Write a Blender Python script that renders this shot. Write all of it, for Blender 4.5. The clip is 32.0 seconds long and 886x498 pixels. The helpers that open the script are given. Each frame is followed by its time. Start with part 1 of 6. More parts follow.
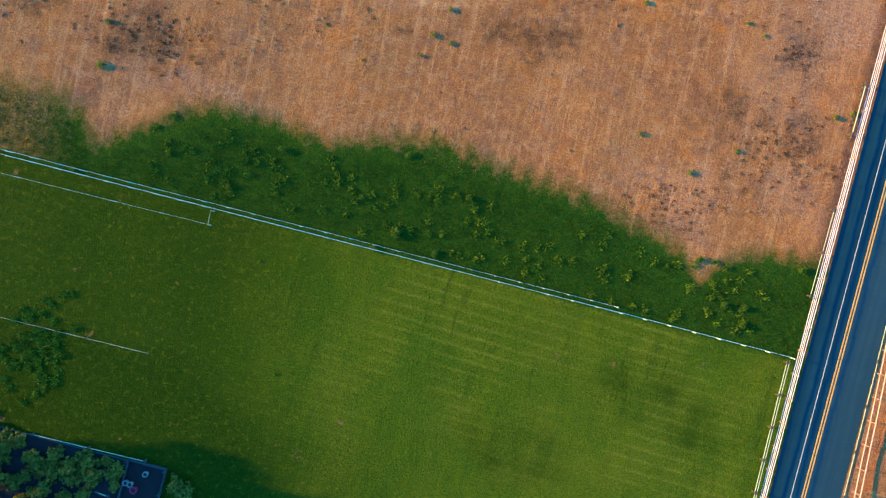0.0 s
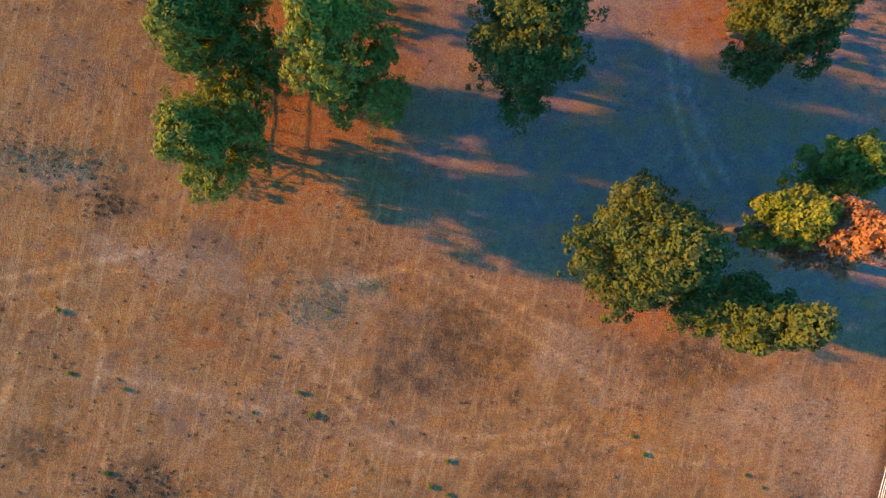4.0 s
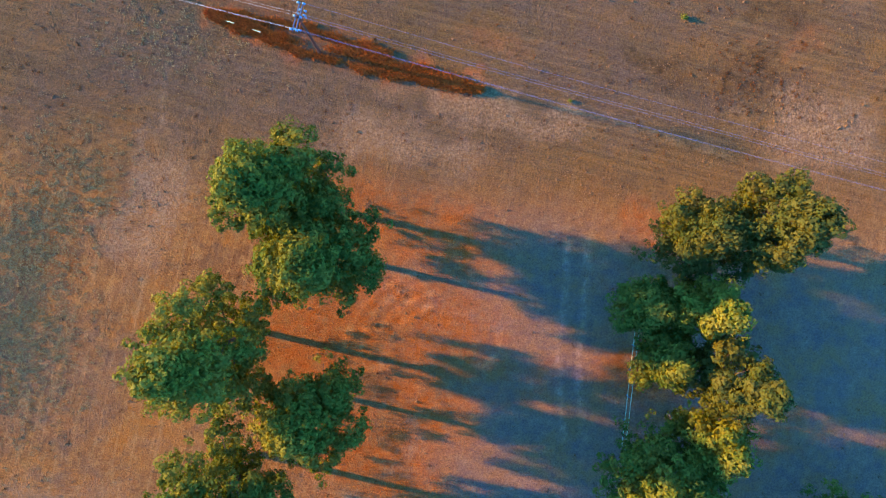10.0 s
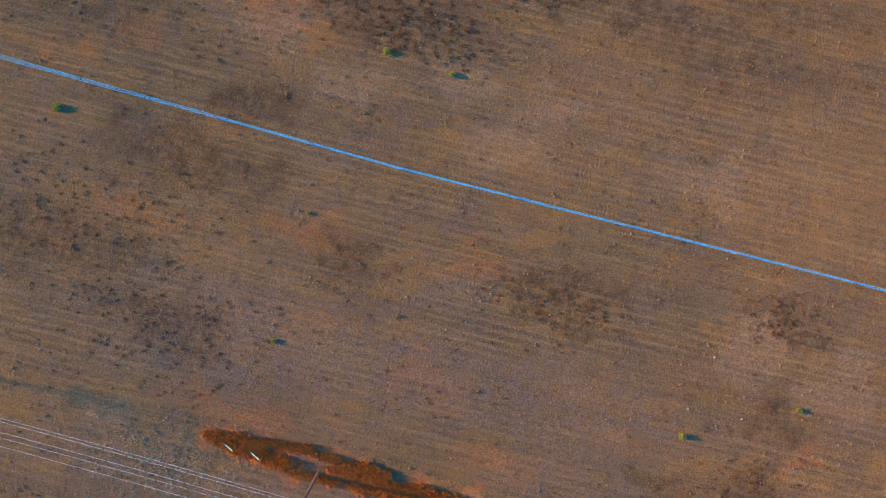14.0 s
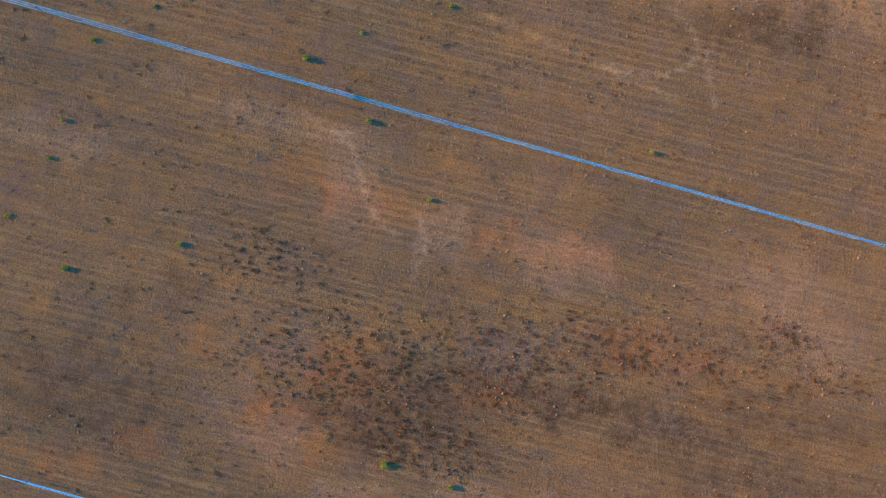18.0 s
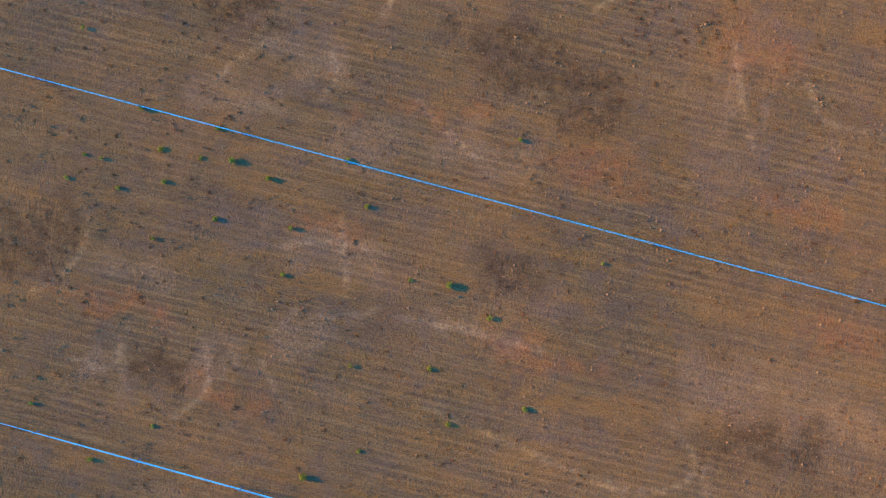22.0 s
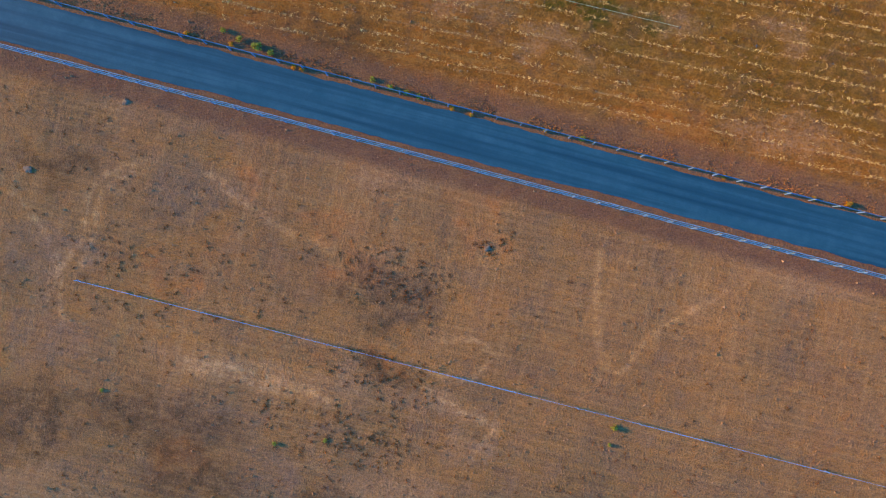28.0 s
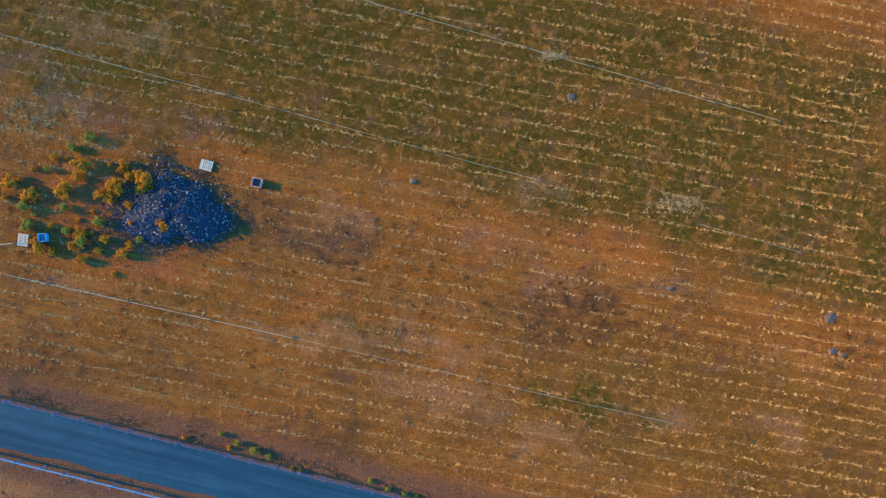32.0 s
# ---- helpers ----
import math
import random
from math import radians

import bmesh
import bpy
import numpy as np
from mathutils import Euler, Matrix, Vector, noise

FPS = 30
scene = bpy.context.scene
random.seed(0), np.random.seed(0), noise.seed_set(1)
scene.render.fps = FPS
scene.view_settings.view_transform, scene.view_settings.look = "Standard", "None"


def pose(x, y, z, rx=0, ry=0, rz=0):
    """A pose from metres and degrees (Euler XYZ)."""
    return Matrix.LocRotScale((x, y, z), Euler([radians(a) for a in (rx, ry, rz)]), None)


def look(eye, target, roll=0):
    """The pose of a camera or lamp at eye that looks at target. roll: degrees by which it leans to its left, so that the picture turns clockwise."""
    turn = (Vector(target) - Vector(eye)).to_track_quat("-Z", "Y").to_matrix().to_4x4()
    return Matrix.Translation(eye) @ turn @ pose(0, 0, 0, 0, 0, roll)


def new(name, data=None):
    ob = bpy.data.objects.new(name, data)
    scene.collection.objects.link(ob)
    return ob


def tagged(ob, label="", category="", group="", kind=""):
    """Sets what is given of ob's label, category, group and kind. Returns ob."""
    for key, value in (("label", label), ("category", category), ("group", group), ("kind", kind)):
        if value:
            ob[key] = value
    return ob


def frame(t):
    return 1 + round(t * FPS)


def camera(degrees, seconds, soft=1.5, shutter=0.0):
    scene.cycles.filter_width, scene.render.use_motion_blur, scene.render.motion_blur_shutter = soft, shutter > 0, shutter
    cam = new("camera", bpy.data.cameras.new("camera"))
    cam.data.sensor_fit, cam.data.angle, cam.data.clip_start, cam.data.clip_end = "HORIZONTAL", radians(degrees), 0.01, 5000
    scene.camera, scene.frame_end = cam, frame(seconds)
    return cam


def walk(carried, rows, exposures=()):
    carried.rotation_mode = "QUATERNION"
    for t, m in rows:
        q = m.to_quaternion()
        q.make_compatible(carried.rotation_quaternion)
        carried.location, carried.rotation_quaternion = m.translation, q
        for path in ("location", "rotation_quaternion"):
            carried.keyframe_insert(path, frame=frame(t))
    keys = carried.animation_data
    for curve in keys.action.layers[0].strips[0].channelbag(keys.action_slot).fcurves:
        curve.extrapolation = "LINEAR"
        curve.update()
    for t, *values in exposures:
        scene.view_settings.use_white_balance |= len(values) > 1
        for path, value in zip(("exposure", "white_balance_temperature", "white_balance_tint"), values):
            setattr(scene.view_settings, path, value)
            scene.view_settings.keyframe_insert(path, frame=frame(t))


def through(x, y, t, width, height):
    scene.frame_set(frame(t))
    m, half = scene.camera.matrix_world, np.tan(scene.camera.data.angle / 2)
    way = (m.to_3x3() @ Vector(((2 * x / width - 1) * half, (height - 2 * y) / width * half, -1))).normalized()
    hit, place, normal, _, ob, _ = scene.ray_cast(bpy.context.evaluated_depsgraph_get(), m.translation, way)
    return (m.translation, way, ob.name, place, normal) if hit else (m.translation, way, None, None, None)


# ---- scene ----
cam = camera(74.0, 32.0, soft=1.3)
PATH = [
    (0.0, -0.0, 0.0, 57.85, -0.039, -0.145, 0.241),
    (0.5, 0.03, 5.547, 57.859, -0.05, -0.117, 0.255),
    (1.0, 0.056, 11.099, 57.867, -0.059, -0.089, 0.275),
    (1.5, 0.078, 16.639, 57.869, -0.081, -0.088, 0.297),
    (2.0, 0.093, 22.171, 57.87, -0.112, -0.096, 0.33),
    (2.5, 0.093, 27.773, 57.874, -0.069, -0.09, 0.34),
    (3.0, 0.084, 33.371, 57.879, -0.019, -0.092, 0.344),
    (3.5, 0.068, 38.901, 57.886, -0.023, -0.1, 0.359),
    (5.5, -0.019, 60.884, 57.917, -0.097, -0.112, 0.342),
    (6.0, -0.039, 66.31, 57.925, -0.128, -0.097, 0.339),
    (6.5, -0.054, 71.709, 57.93, -0.144, -0.082, 0.323),
    (7.0, -0.062, 77.104, 57.936, -0.143, -0.074, 0.318),
    (7.5, -0.061, 82.504, 57.94, -0.125, -0.077, 0.323),
    (8.0, -0.057, 87.922, 57.944, -0.076, -0.087, 0.336),
    (8.5, -0.039, 93.338, 57.955, -0.013, -0.115, 0.36),
    (9.0, -0.022, 98.708, 57.972, 0.028, -0.121, 0.385),
    (9.5, -0.009, 104.029, 57.988, 0.035, -0.098, 0.388),
    (10.0, 0.004, 109.309, 57.999, 0.015, -0.08, 0.39),
    (10.5, 0.012, 114.582, 57.996, 0.005, -0.07, 0.368),
    (11.0, 0.018, 119.832, 57.99, -0.001, -0.075, 0.329),
    (11.5, 0.015, 125.063, 57.993, 0.011, -0.071, 0.299),
    (12.0, 0.009, 130.254, 58.005, 0.01, -0.064, 0.255),
    (12.5, 0.007, 135.405, 58.015, -0.01, -0.077, 0.207),
    (13.0, 0.01, 140.496, 58.025, -0.073, -0.092, 0.134),
    (13.5, 0.014, 145.641, 58.025, -0.064, -0.087, 0.062),
    (14.0, 0.02, 150.784, 58.016, -0.046, -0.079, 0.007),
    (14.5, 0.029, 155.932, 57.998, -0.016, -0.063, -0.01),
    (16.5, 0.087, 176.323, 57.921, -0.094, -0.033, 0.113),
    (17.0, 0.11, 181.383, 57.919, -0.135, -0.05, 0.107),
    (17.5, 0.137, 186.448, 57.928, -0.162, -0.088, 0.075),
    (18.0, 0.167, 191.56, 57.947, -0.133, -0.141, 0.023),
    (18.5, 0.187, 196.696, 57.967, -0.077, -0.154, -0.012),
    (19.0, 0.204, 201.827, 57.98, -0.027, -0.146, -0.035),
    (19.5, 0.232, 206.939, 57.983, -0.004, -0.157, -0.051),
    (20.0, 0.273, 212.061, 57.986, 0.008, -0.178, -0.077),
    (20.5, 0.326, 217.188, 57.99, 0.008, -0.187, -0.098),
    (21.0, 0.385, 222.322, 57.986, 0.018, -0.176, -0.112),
    (21.5, 0.449, 227.452, 57.978, 0.026, -0.164, -0.119),
    (22.0, 0.513, 232.56, 57.976, 0.028, -0.143, -0.133),
    (22.5, 0.573, 237.642, 57.981, 0.029, -0.115, -0.15),
    (23.0, 0.63, 242.694, 57.991, 0.027, -0.085, -0.161),
    (23.5, 0.684, 247.723, 58.01, 0.026, -0.061, -0.177),
    (24.0, 0.74, 252.706, 58.034, -0.005, -0.065, -0.202),
    (24.5, 0.794, 257.642, 58.061, -0.066, -0.095, -0.24),
    (25.0, 0.84, 262.609, 58.089, -0.088, -0.1, -0.254),
    (25.5, 0.888, 267.601, 58.106, -0.069, -0.099, -0.25),
    (27.5, 1.133, 287.283, 58.094, -0.221, -0.14, -0.229),
    (28.0, 1.199, 292.187, 58.096, -0.227, -0.143, -0.255),
    (28.5, 1.269, 297.081, 58.101, -0.213, -0.165, -0.32),
    (29.0, 1.334, 301.948, 58.114, -0.219, -0.179, -0.411),
    (29.5, 1.402, 306.789, 58.129, -0.257, -0.201, -0.491),
    (30.0, 1.471, 311.742, 58.144, -0.193, -0.2, -0.576),
    (30.5, 1.548, 316.68, 58.163, -0.147, -0.178, -0.675),
    (31.0, 1.642, 321.587, 58.189, -0.115, -0.177, -0.772),
    (31.5, 1.749, 326.508, 58.227, -0.062, -0.191, -0.88),
    (32.0, 1.857, 331.466, 58.275, 0.03, -0.199, -0.991),
]
walk(cam, [(t, pose(x, y, z, rx, ry, rz)) for t, x, y, z, rx, ry, rz in PATH], [(0, 2.0), (1, 1.72), (2, 1.6), (3.5, 1.68), (6, 1.95), (9, 2.04), (11, 1.98), (13, 1.92), (32, 1.88)])

# ---- world and sun: a low evening sun from the west ----
SUN_UP, SUN_AZ = 12.2, -12.8          # elevation; way in which the shadows point, from +x
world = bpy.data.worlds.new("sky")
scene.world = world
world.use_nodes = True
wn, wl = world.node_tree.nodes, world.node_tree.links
sky = wn.new("ShaderNodeTexSky")
sky.sky_type = "NISHITA"
sky.sun_disc = False
sky.sun_elevation = radians(SUN_UP)
sky.sun_rotation = radians(-90 - SUN_AZ)
sky.ozone_density = 6.0
sky.air_density = 1.0
sky.dust_density = 0.2
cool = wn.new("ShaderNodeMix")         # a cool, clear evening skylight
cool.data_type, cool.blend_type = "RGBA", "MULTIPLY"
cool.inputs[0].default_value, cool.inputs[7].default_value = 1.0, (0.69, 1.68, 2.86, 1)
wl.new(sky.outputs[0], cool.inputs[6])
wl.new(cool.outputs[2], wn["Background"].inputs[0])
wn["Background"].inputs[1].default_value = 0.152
sun = new("sun", bpy.data.lights.new("sun", "SUN"))
sun.data.energy, sun.data.angle, sun.data.color = 4.85, radians(1.1), (1.0, 0.55, 0.04)
away = Vector((math.cos(radians(SUN_AZ)) * math.cos(radians(SUN_UP)), math.sin(radians(SUN_AZ)) * math.cos(radians(SUN_UP)), -math.sin(radians(SUN_UP))))
sun.matrix_world = look((0, 0, 80), Vector((0, 0, 80)) + away)


# ---- materials ----
class Nodes:
    """A small builder of node materials."""

    def __init__(self, name, rough=0.9, spec=0.2):
        self.mat = bpy.data.materials.new(name)
        self.mat.use_nodes = True
        self.tree = self.mat.node_tree
        self.bsdf = self.tree.nodes["Principled BSDF"]
        self.bsdf.inputs["Roughness"].default_value = rough
        self.bsdf.inputs["Specular IOR Level"].default_value = spec
        self.place = self.tree.nodes.new("ShaderNodeTexCoord").outputs["Object"]

    def put(self, kind, **sets):
        n = self.tree.nodes.new(kind)
        for k, v in sets.items():
            n.inputs[k].default_value = v
        return n

    def link(self, a, b):
        self.tree.links.new(a, b)

    def moved(self, turn=0.0, scale=(1, 1, 1)):
        n = self.put("ShaderNodeMapping", Rotation=(0, 0, radians(turn)), Scale=[1 / v for v in scale])
        n.vector_type = "TEXTURE"
        self.link(self.place, n.inputs["Vector"])
        return n.outputs[0]

    def noise(self, scale, detail=4.0, rough=0.6, at=None):
        n = self.put("ShaderNodeTexNoise", Scale=scale, Detail=detail, Roughness=rough)
        self.link(at or self.place, n.inputs["Vector"])
        return n.outputs[0]

    def steps(self, value, lo, hi, a=0.0, b=1.0):
        n = self.put("ShaderNodeMapRange")
        n.inputs[1].default_value, n.inputs[2].default_value, n.inputs[3].default_value, n.inputs[4].default_value = lo, hi, a, b
        self.link(value, n.inputs[0])
        return n.outputs[0]

    def sums(self, op, a, b):
        n = self.tree.nodes.new("ShaderNodeMath")
        n.operation = op
        for i, v in enumerate((a, b)):
            if isinstance(v, (int, float)):
                n.inputs[i].default_value = v
            else:
                self.link(v, n.inputs[i])
        return n.outputs[0]

    def mix(self, f, a, b, how="MIX"):
        n = self.tree.nodes.new("ShaderNodeMix")
        n.data_type, n.blend_type = "RGBA", how
        for i, v in ((0, f), (6, a), (7, b)):
            if isinstance(v, (int, float)):
                n.inputs[i].default_value = v
            elif isinstance(v, tuple):
                n.inputs[i].default_value = (*v, 1)
            else:
                self.link(v, n.inputs[i])
        return n.outputs[2]

    def mask(self, name):
        n = self.tree.nodes.new("ShaderNodeAttribute")
        n.attribute_name = name
        return n.outputs["Fac"]

    def bump(self, height, strength, distance):
        n = self.put("ShaderNodeBump", Strength=strength, Distance=distance)
        self.link(height, n.inputs["Height"])
        self.link(n.outputs[0], self.bsdf.inputs["Normal"])

    def done(self, colour):
        if isinstance(colour, tuple):
            self.bsdf.inputs["Base Color"].default_value = (*colour, 1)
        else:
            self.link(colour, self.bsdf.inputs["Base Color"])
        return self.mat


def plain(name, a, b, scale=6.0, rough=0.7, bump=0.0, metal=0.0):
    """A surface of two close colours, mottled coarse and fine, with a little relief."""
    m = Nodes(name, rough)
    m.bsdf.inputs["Metallic"].default_value = metal
    c = m.mix(m.steps(m.noise(scale), 0.35, 0.65), a, b)
    c = m.mix(m.steps(m.noise(scale * 7, 2), 0.3, 0.75, 0.0, 0.35), c, tuple(v * 0.55 for v in a))
    if bump:
        m.bump(m.noise(scale * 5), bump, 0.02)
    return m.done(c)


def leafy(name, dark, light, gold, through=0.32):
    """Leaves: a colour that wanders from leaf to leaf and from limb to limb, and some light through them."""
    m = Nodes(name, 0.75, 0.05)
    isle = m.tree.nodes.new("ShaderNodeNewGeometry").outputs["Random Per Island"]
    c = m.mix(isle, dark, light)
    c = m.mix(m.steps(m.noise(0.35, 3), 0.45, 0.68), c, gold)
    c = m.mix(m.steps(m.noise(1.3, 2), 0.4, 0.7, 0.0, 0.35), c, dark)
    m.done(c)
    t = m.tree.nodes.new("ShaderNodeBsdfTranslucent")
    m.link(c, t.inputs[0])
    j = m.put("ShaderNodeMixShader", Fac=through)
    m.link(m.bsdf.outputs[0], j.inputs[1])
    m.link(t.outputs[0], j.inputs[2])
    m.link(j.outputs[0], m.tree.nodes["Material Output"].inputs[0])
    return m.mat


FARM = -14.7                           # the way of fences and rows, degrees from +x
U = Vector((math.cos(radians(FARM)), math.sin(radians(FARM)), 0))
V = Vector((-U.y, U.x, 0))


MID_FENCE = Vector((0.15, -1.82, 0))       # a point on the white fence by the paddock
GRAVEL_MID = Vector((1.39, 303.17, 0))     # a point on the gravel lane's middle
ROAD_MID = Vector((39.30, -10.79, 0))       # a point on the paved road's yellow lines


def ground_material():
    m = Nodes("ground", 0.97, 0.02)
    m.bsdf.inputs["Diffuse Roughness"].default_value = 0.35
    along = m.moved(FARM + 1, (0.05, 1.0, 1.0))
    across = m.moved(FARM, (1.0, 0.10, 1.0))
    grain, fine, mid, wide = m.noise(16, 3, 0.7), m.noise(5.5, 5, 0.7), m.noise(1.1, 5, 0.68), m.noise(0.09, 5, 0.62)
    streak, thin = m.noise(0.9, 5, 0.7, along), m.noise(4.0, 3, 0.6, along)
    # dry grass and soil
    c = m.mix(m.steps(wide, 0.36, 0.64), (0.325, 0.136, 0.027), (0.200, 0.085, 0.023))
    c = m.mix(m.steps(m.noise(0.17, 6, 0.7), 0.5, 0.62, 0.0, 0.7), c, (0.38, 0.135, 0.016))
    c = m.mix(m.steps(m.noise(0.55, 6, 0.75), 0.52, 0.66, 0.0, 0.7), c, (0.335, 0.185, 0.062))
    c = m.mix(m.steps(mid, 0.45, 0.72, 0.0, 0.75), c, (0.40, 0.190, 0.038))
    c = m.mix(m.steps(m.noise(2.2, 4, 0.7, across), 0.5, 0.72, 0.0, 0.5), c, (0.44, 0.215, 0.042))
    c = m.mix(m.steps(m.noise(0.33, 6, 0.72), 0.52, 0.68, 0.0, 0.6), c, (0.15, 0.085, 0.036))
    c = m.mix(m.steps(m.noise(1.5, 4, 0.7, m.moved(FARM + 3, (1.0, 0.05, 1.0))), 0.52, 0.66, 0.0, 0.5), c, (0.46, 0.235, 0.062))
    earth = m.mix(m.steps(wide, 0.36, 0.64), (0.128, 0.081, 0.025), (0.104, 0.068, 0.024))
    earth = m.mix(m.steps(streak, 0.42, 0.64), earth, (0.180, 0.094, 0.020))
    earth = m.mix(m.steps(m.noise(1.5, 4, 0.65, along), 0.53, 0.63, 0.0, 0.8), earth, (0.205, 0.122, 0.034))
    earth = m.mix(m.steps(thin, 0.5, 0.66, 0.0, 0.5), earth, (0.205, 0.126, 0.036))
    earth = m.mix(m.steps(m.noise(7.0, 3, 0.6, along), 0.52, 0.7, 0.0, 0.35), earth, (0.085, 0.055, 0.026))
    earth = m.mix(m.steps(m.noise(0.4, 6, 0.75), 0.54, 0.66, 0.0, 0.5), earth, (0.075, 0.050, 0.024))
    earth = m.mix(m.steps(m.noise(0.14, 6, 0.7), 0.5, 0.66, 0.0, 0.7), earth, (0.115, 0.072, 0.028))
    earth = m.mix(m.steps(m.noise(2.6, 5, 0.75), 0.53, 0.66, 0.0, 0.55), earth, (0.072, 0.046, 0.022))
    earth = m.mix(m.steps(m.noise(0.32, 5, 0.65), 0.5, 0.62, 0.0, 0.6), earth, (0.135, 0.086, 0.036))
    earth = m.mix(m.steps(m.noise(0.24, 6, 0.7, m.moved(FARM, (0.35, 1, 1))), 0.52, 0.64, 0.0, 0.65), earth, (0.215, 0.106, 0.022))
    earth = m.mix(m.steps(m.noise(0.75, 6, 0.72), 0.55, 0.66, 0.0, 0.55), earth, (0.072, 0.046, 0.020))
    furrow = m.put("ShaderNodeTexWave", Scale=math.pi / 8.2, Distortion=1.6, Detail=4.0)
    furrow.bands_direction = "Y"
    furrow.inputs["Detail Scale"].default_value = 1.6
    m.link(m.moved(FARM + 1), furrow.inputs["Vector"])
    earth = m.mix(m.sums("MULTIPLY", m.steps(furrow.outputs["Fac"], 0.6, 0.95, 0.0, 0.45), m.steps(m.noise(0.13, 5, 0.7, m.moved(FARM, (0.3, 1, 1))), 0.42, 0.6)), earth, (0.235, 0.132, 0.036))
    earth = m.mix(m.sums("MULTIPLY", m.steps(furrow.outputs["Fac"], 0.35, 0.05, 0.0, 0.25), m.steps(m.noise(0.16, 5, 0.7), 0.45, 0.6)), earth, (0.075, 0.044, 0.018))
    c = m.mix(m.mask("soil"), c, earth)
    # mottled grove floor, its colour made bluer to deepen the trees' blue shade
    grove_shade = m.mix(m.steps(mid, 0.4, 0.68), (0.255, 0.138, 0.066), (0.335, 0.190, 0.090))
    grove_shade = m.mix(m.steps(m.noise(0.5, 6, 0.72), 0.45, 0.62), grove_shade, (0.21, 0.125, 0.08))
    grove_shade = m.mix(m.steps(m.noise(0.22, 6, 0.7), 0.46, 0.62, 0.0, 0.8), grove_shade, (0.35, 0.155, 0.04))
    grove_shade = m.mix(m.steps(m.noise(0.8, 6, 0.75), 0.52, 0.68, 0.0, 0.7), grove_shade, (0.17, 0.105, 0.07))
    c = m.mix(m.mask("grove_shade"), c, grove_shade)
    rough = m.noise(0.6, 6, 0.72)
    # rows of the stubble field
    first = math.pi - 2 * math.pi / 1.44 * (GRAVEL_MID.y * math.cos(radians(11.6)) + GRAVEL_MID.x * math.sin(radians(11.6)))
    rows = m.put("ShaderNodeTexWave", Scale=math.pi / 14.4, Distortion=0.35, Detail=3.0)
    rows.inputs["Phase Offset"].default_value = first % (2 * math.pi)
    rows.bands_direction = "Y"
    rows.inputs["Detail Scale"].default_value = 1.2
    m.link(m.moved(-11.6), rows.inputs["Vector"])
    stub = m.mix(m.steps(wide, 0.36, 0.64), (0.240, 0.084, 0.009), (0.165, 0.061, 0.008))
    stub = m.mix(m.steps(streak, 0.46, 0.68, 0.0, 0.7), stub, (0.27, 0.126, 0.021))
    green = m.mix(m.steps(mid, 0.35, 0.7), (0.046, 0.038, 0.003), (0.092, 0.062, 0.006))
    stub = m.mix(m.sums("MULTIPLY", m.mask("olive"), m.steps(m.noise(0.16, 5, 0.65), 0.30, 0.52, 0.45, 1.0)), stub, green)
    # pale straw on the crests; the troughs' shade is painted in as darker soil
    stub = m.mix(m.sums("MULTIPLY", m.steps(rows.outputs["Fac"], 0.93, 1.0, 0.0, 0.25), m.steps(m.noise(0.8, 6, 0.75), 0.48, 0.62)), stub, (0.42, 0.28, 0.09))
    stub = m.mix(m.sums("MULTIPLY", m.steps(rows.outputs["Fac"], 0.4, 0.05, 0.0, 0.35), m.steps(m.noise(0.11, 4, 0.6), 0.42, 0.6)), stub, (0.09, 0.05, 0.009))
    stub = m.mix(m.steps(m.noise(0.33, 6, 0.72), 0.52, 0.66, 0.0, 0.7), stub, (0.11, 0.058, 0.02))
    stub = m.mix(m.steps(m.noise(0.9, 6, 0.75), 0.5, 0.64, 0.0, 0.6), stub, (0.30, 0.135, 0.023))
    stub = m.mix(m.steps(m.noise(1.7, 5, 0.75), 0.54, 0.66, 0.0, 0.6), stub, (0.085, 0.045, 0.012))
    c = m.mix(m.mask("stubble"), c, stub)
    flecks, tufty = m.noise(3.4, 5, 0.75), m.noise(1.9, 6, 0.8)
    c = m.mix(m.sums("MULTIPLY", m.mask("litter"), m.steps(rough, 0.36, 0.58, 0.12, 1.0)), c, m.mix(m.steps(mid, 0.4, 0.7), (0.37, 0.092, 0.011), (0.43, 0.150, 0.030)))
    c = m.mix(m.sums("MULTIPLY", m.mask("ash"), m.steps(rough, 0.36, 0.62, 0.1, 1.0)), c, m.mix(m.steps(tufty, 0.42, 0.6), (0.115, 0.074, 0.036), (0.205, 0.132, 0.062)))
    c = m.mix(m.sums("MULTIPLY", m.mask("dark"), m.steps(rough, 0.38, 0.6, 0.15, 1.0)), c, m.mix(m.steps(tufty, 0.42, 0.6), (0.052, 0.030, 0.010), (0.098, 0.052, 0.017)))
    c = m.mix(m.sums("MULTIPLY", m.mask("pale"), m.sums("MULTIPLY", m.steps(flecks, 0.38, 0.6, 0.1, 1.0), m.steps(rough, 0.3, 0.6, 0.35, 1.0))), c, m.mix(m.steps(tufty, 0.4, 0.65), (0.43, 0.245, 0.085), (0.30, 0.175, 0.070)))
    # tracks of wheels
    c = m.mix(m.sums("MULTIPLY", m.mask("track"), m.steps(m.noise(0.9, 5, 0.7), 0.38, 0.62, 0.0, 0.9)), c, m.mix(1.0, c, (1.66, 1.74, 1.78), "MULTIPLY"))
    c = m.mix(m.sums("MULTIPLY", m.mask("verge"), m.steps(rough, 0.3, 0.6, 0.6, 1.0)), c, m.mix(mid, (0.10, 0.052, 0.020), (0.15, 0.072, 0.028)))
    # green: the mown paddock and the wild strip beside it
    edge = m.sums("ADD", m.mask("green"), m.sums("MULTIPLY", m.sums("SUBTRACT", m.noise(1.6, 6, 0.8), 0.5), 0.9))
    stripe = m.put("ShaderNodeTexWave", Scale=0.27, Distortion=0.7, Detail=2.0)
    stripe.bands_direction = "Y"
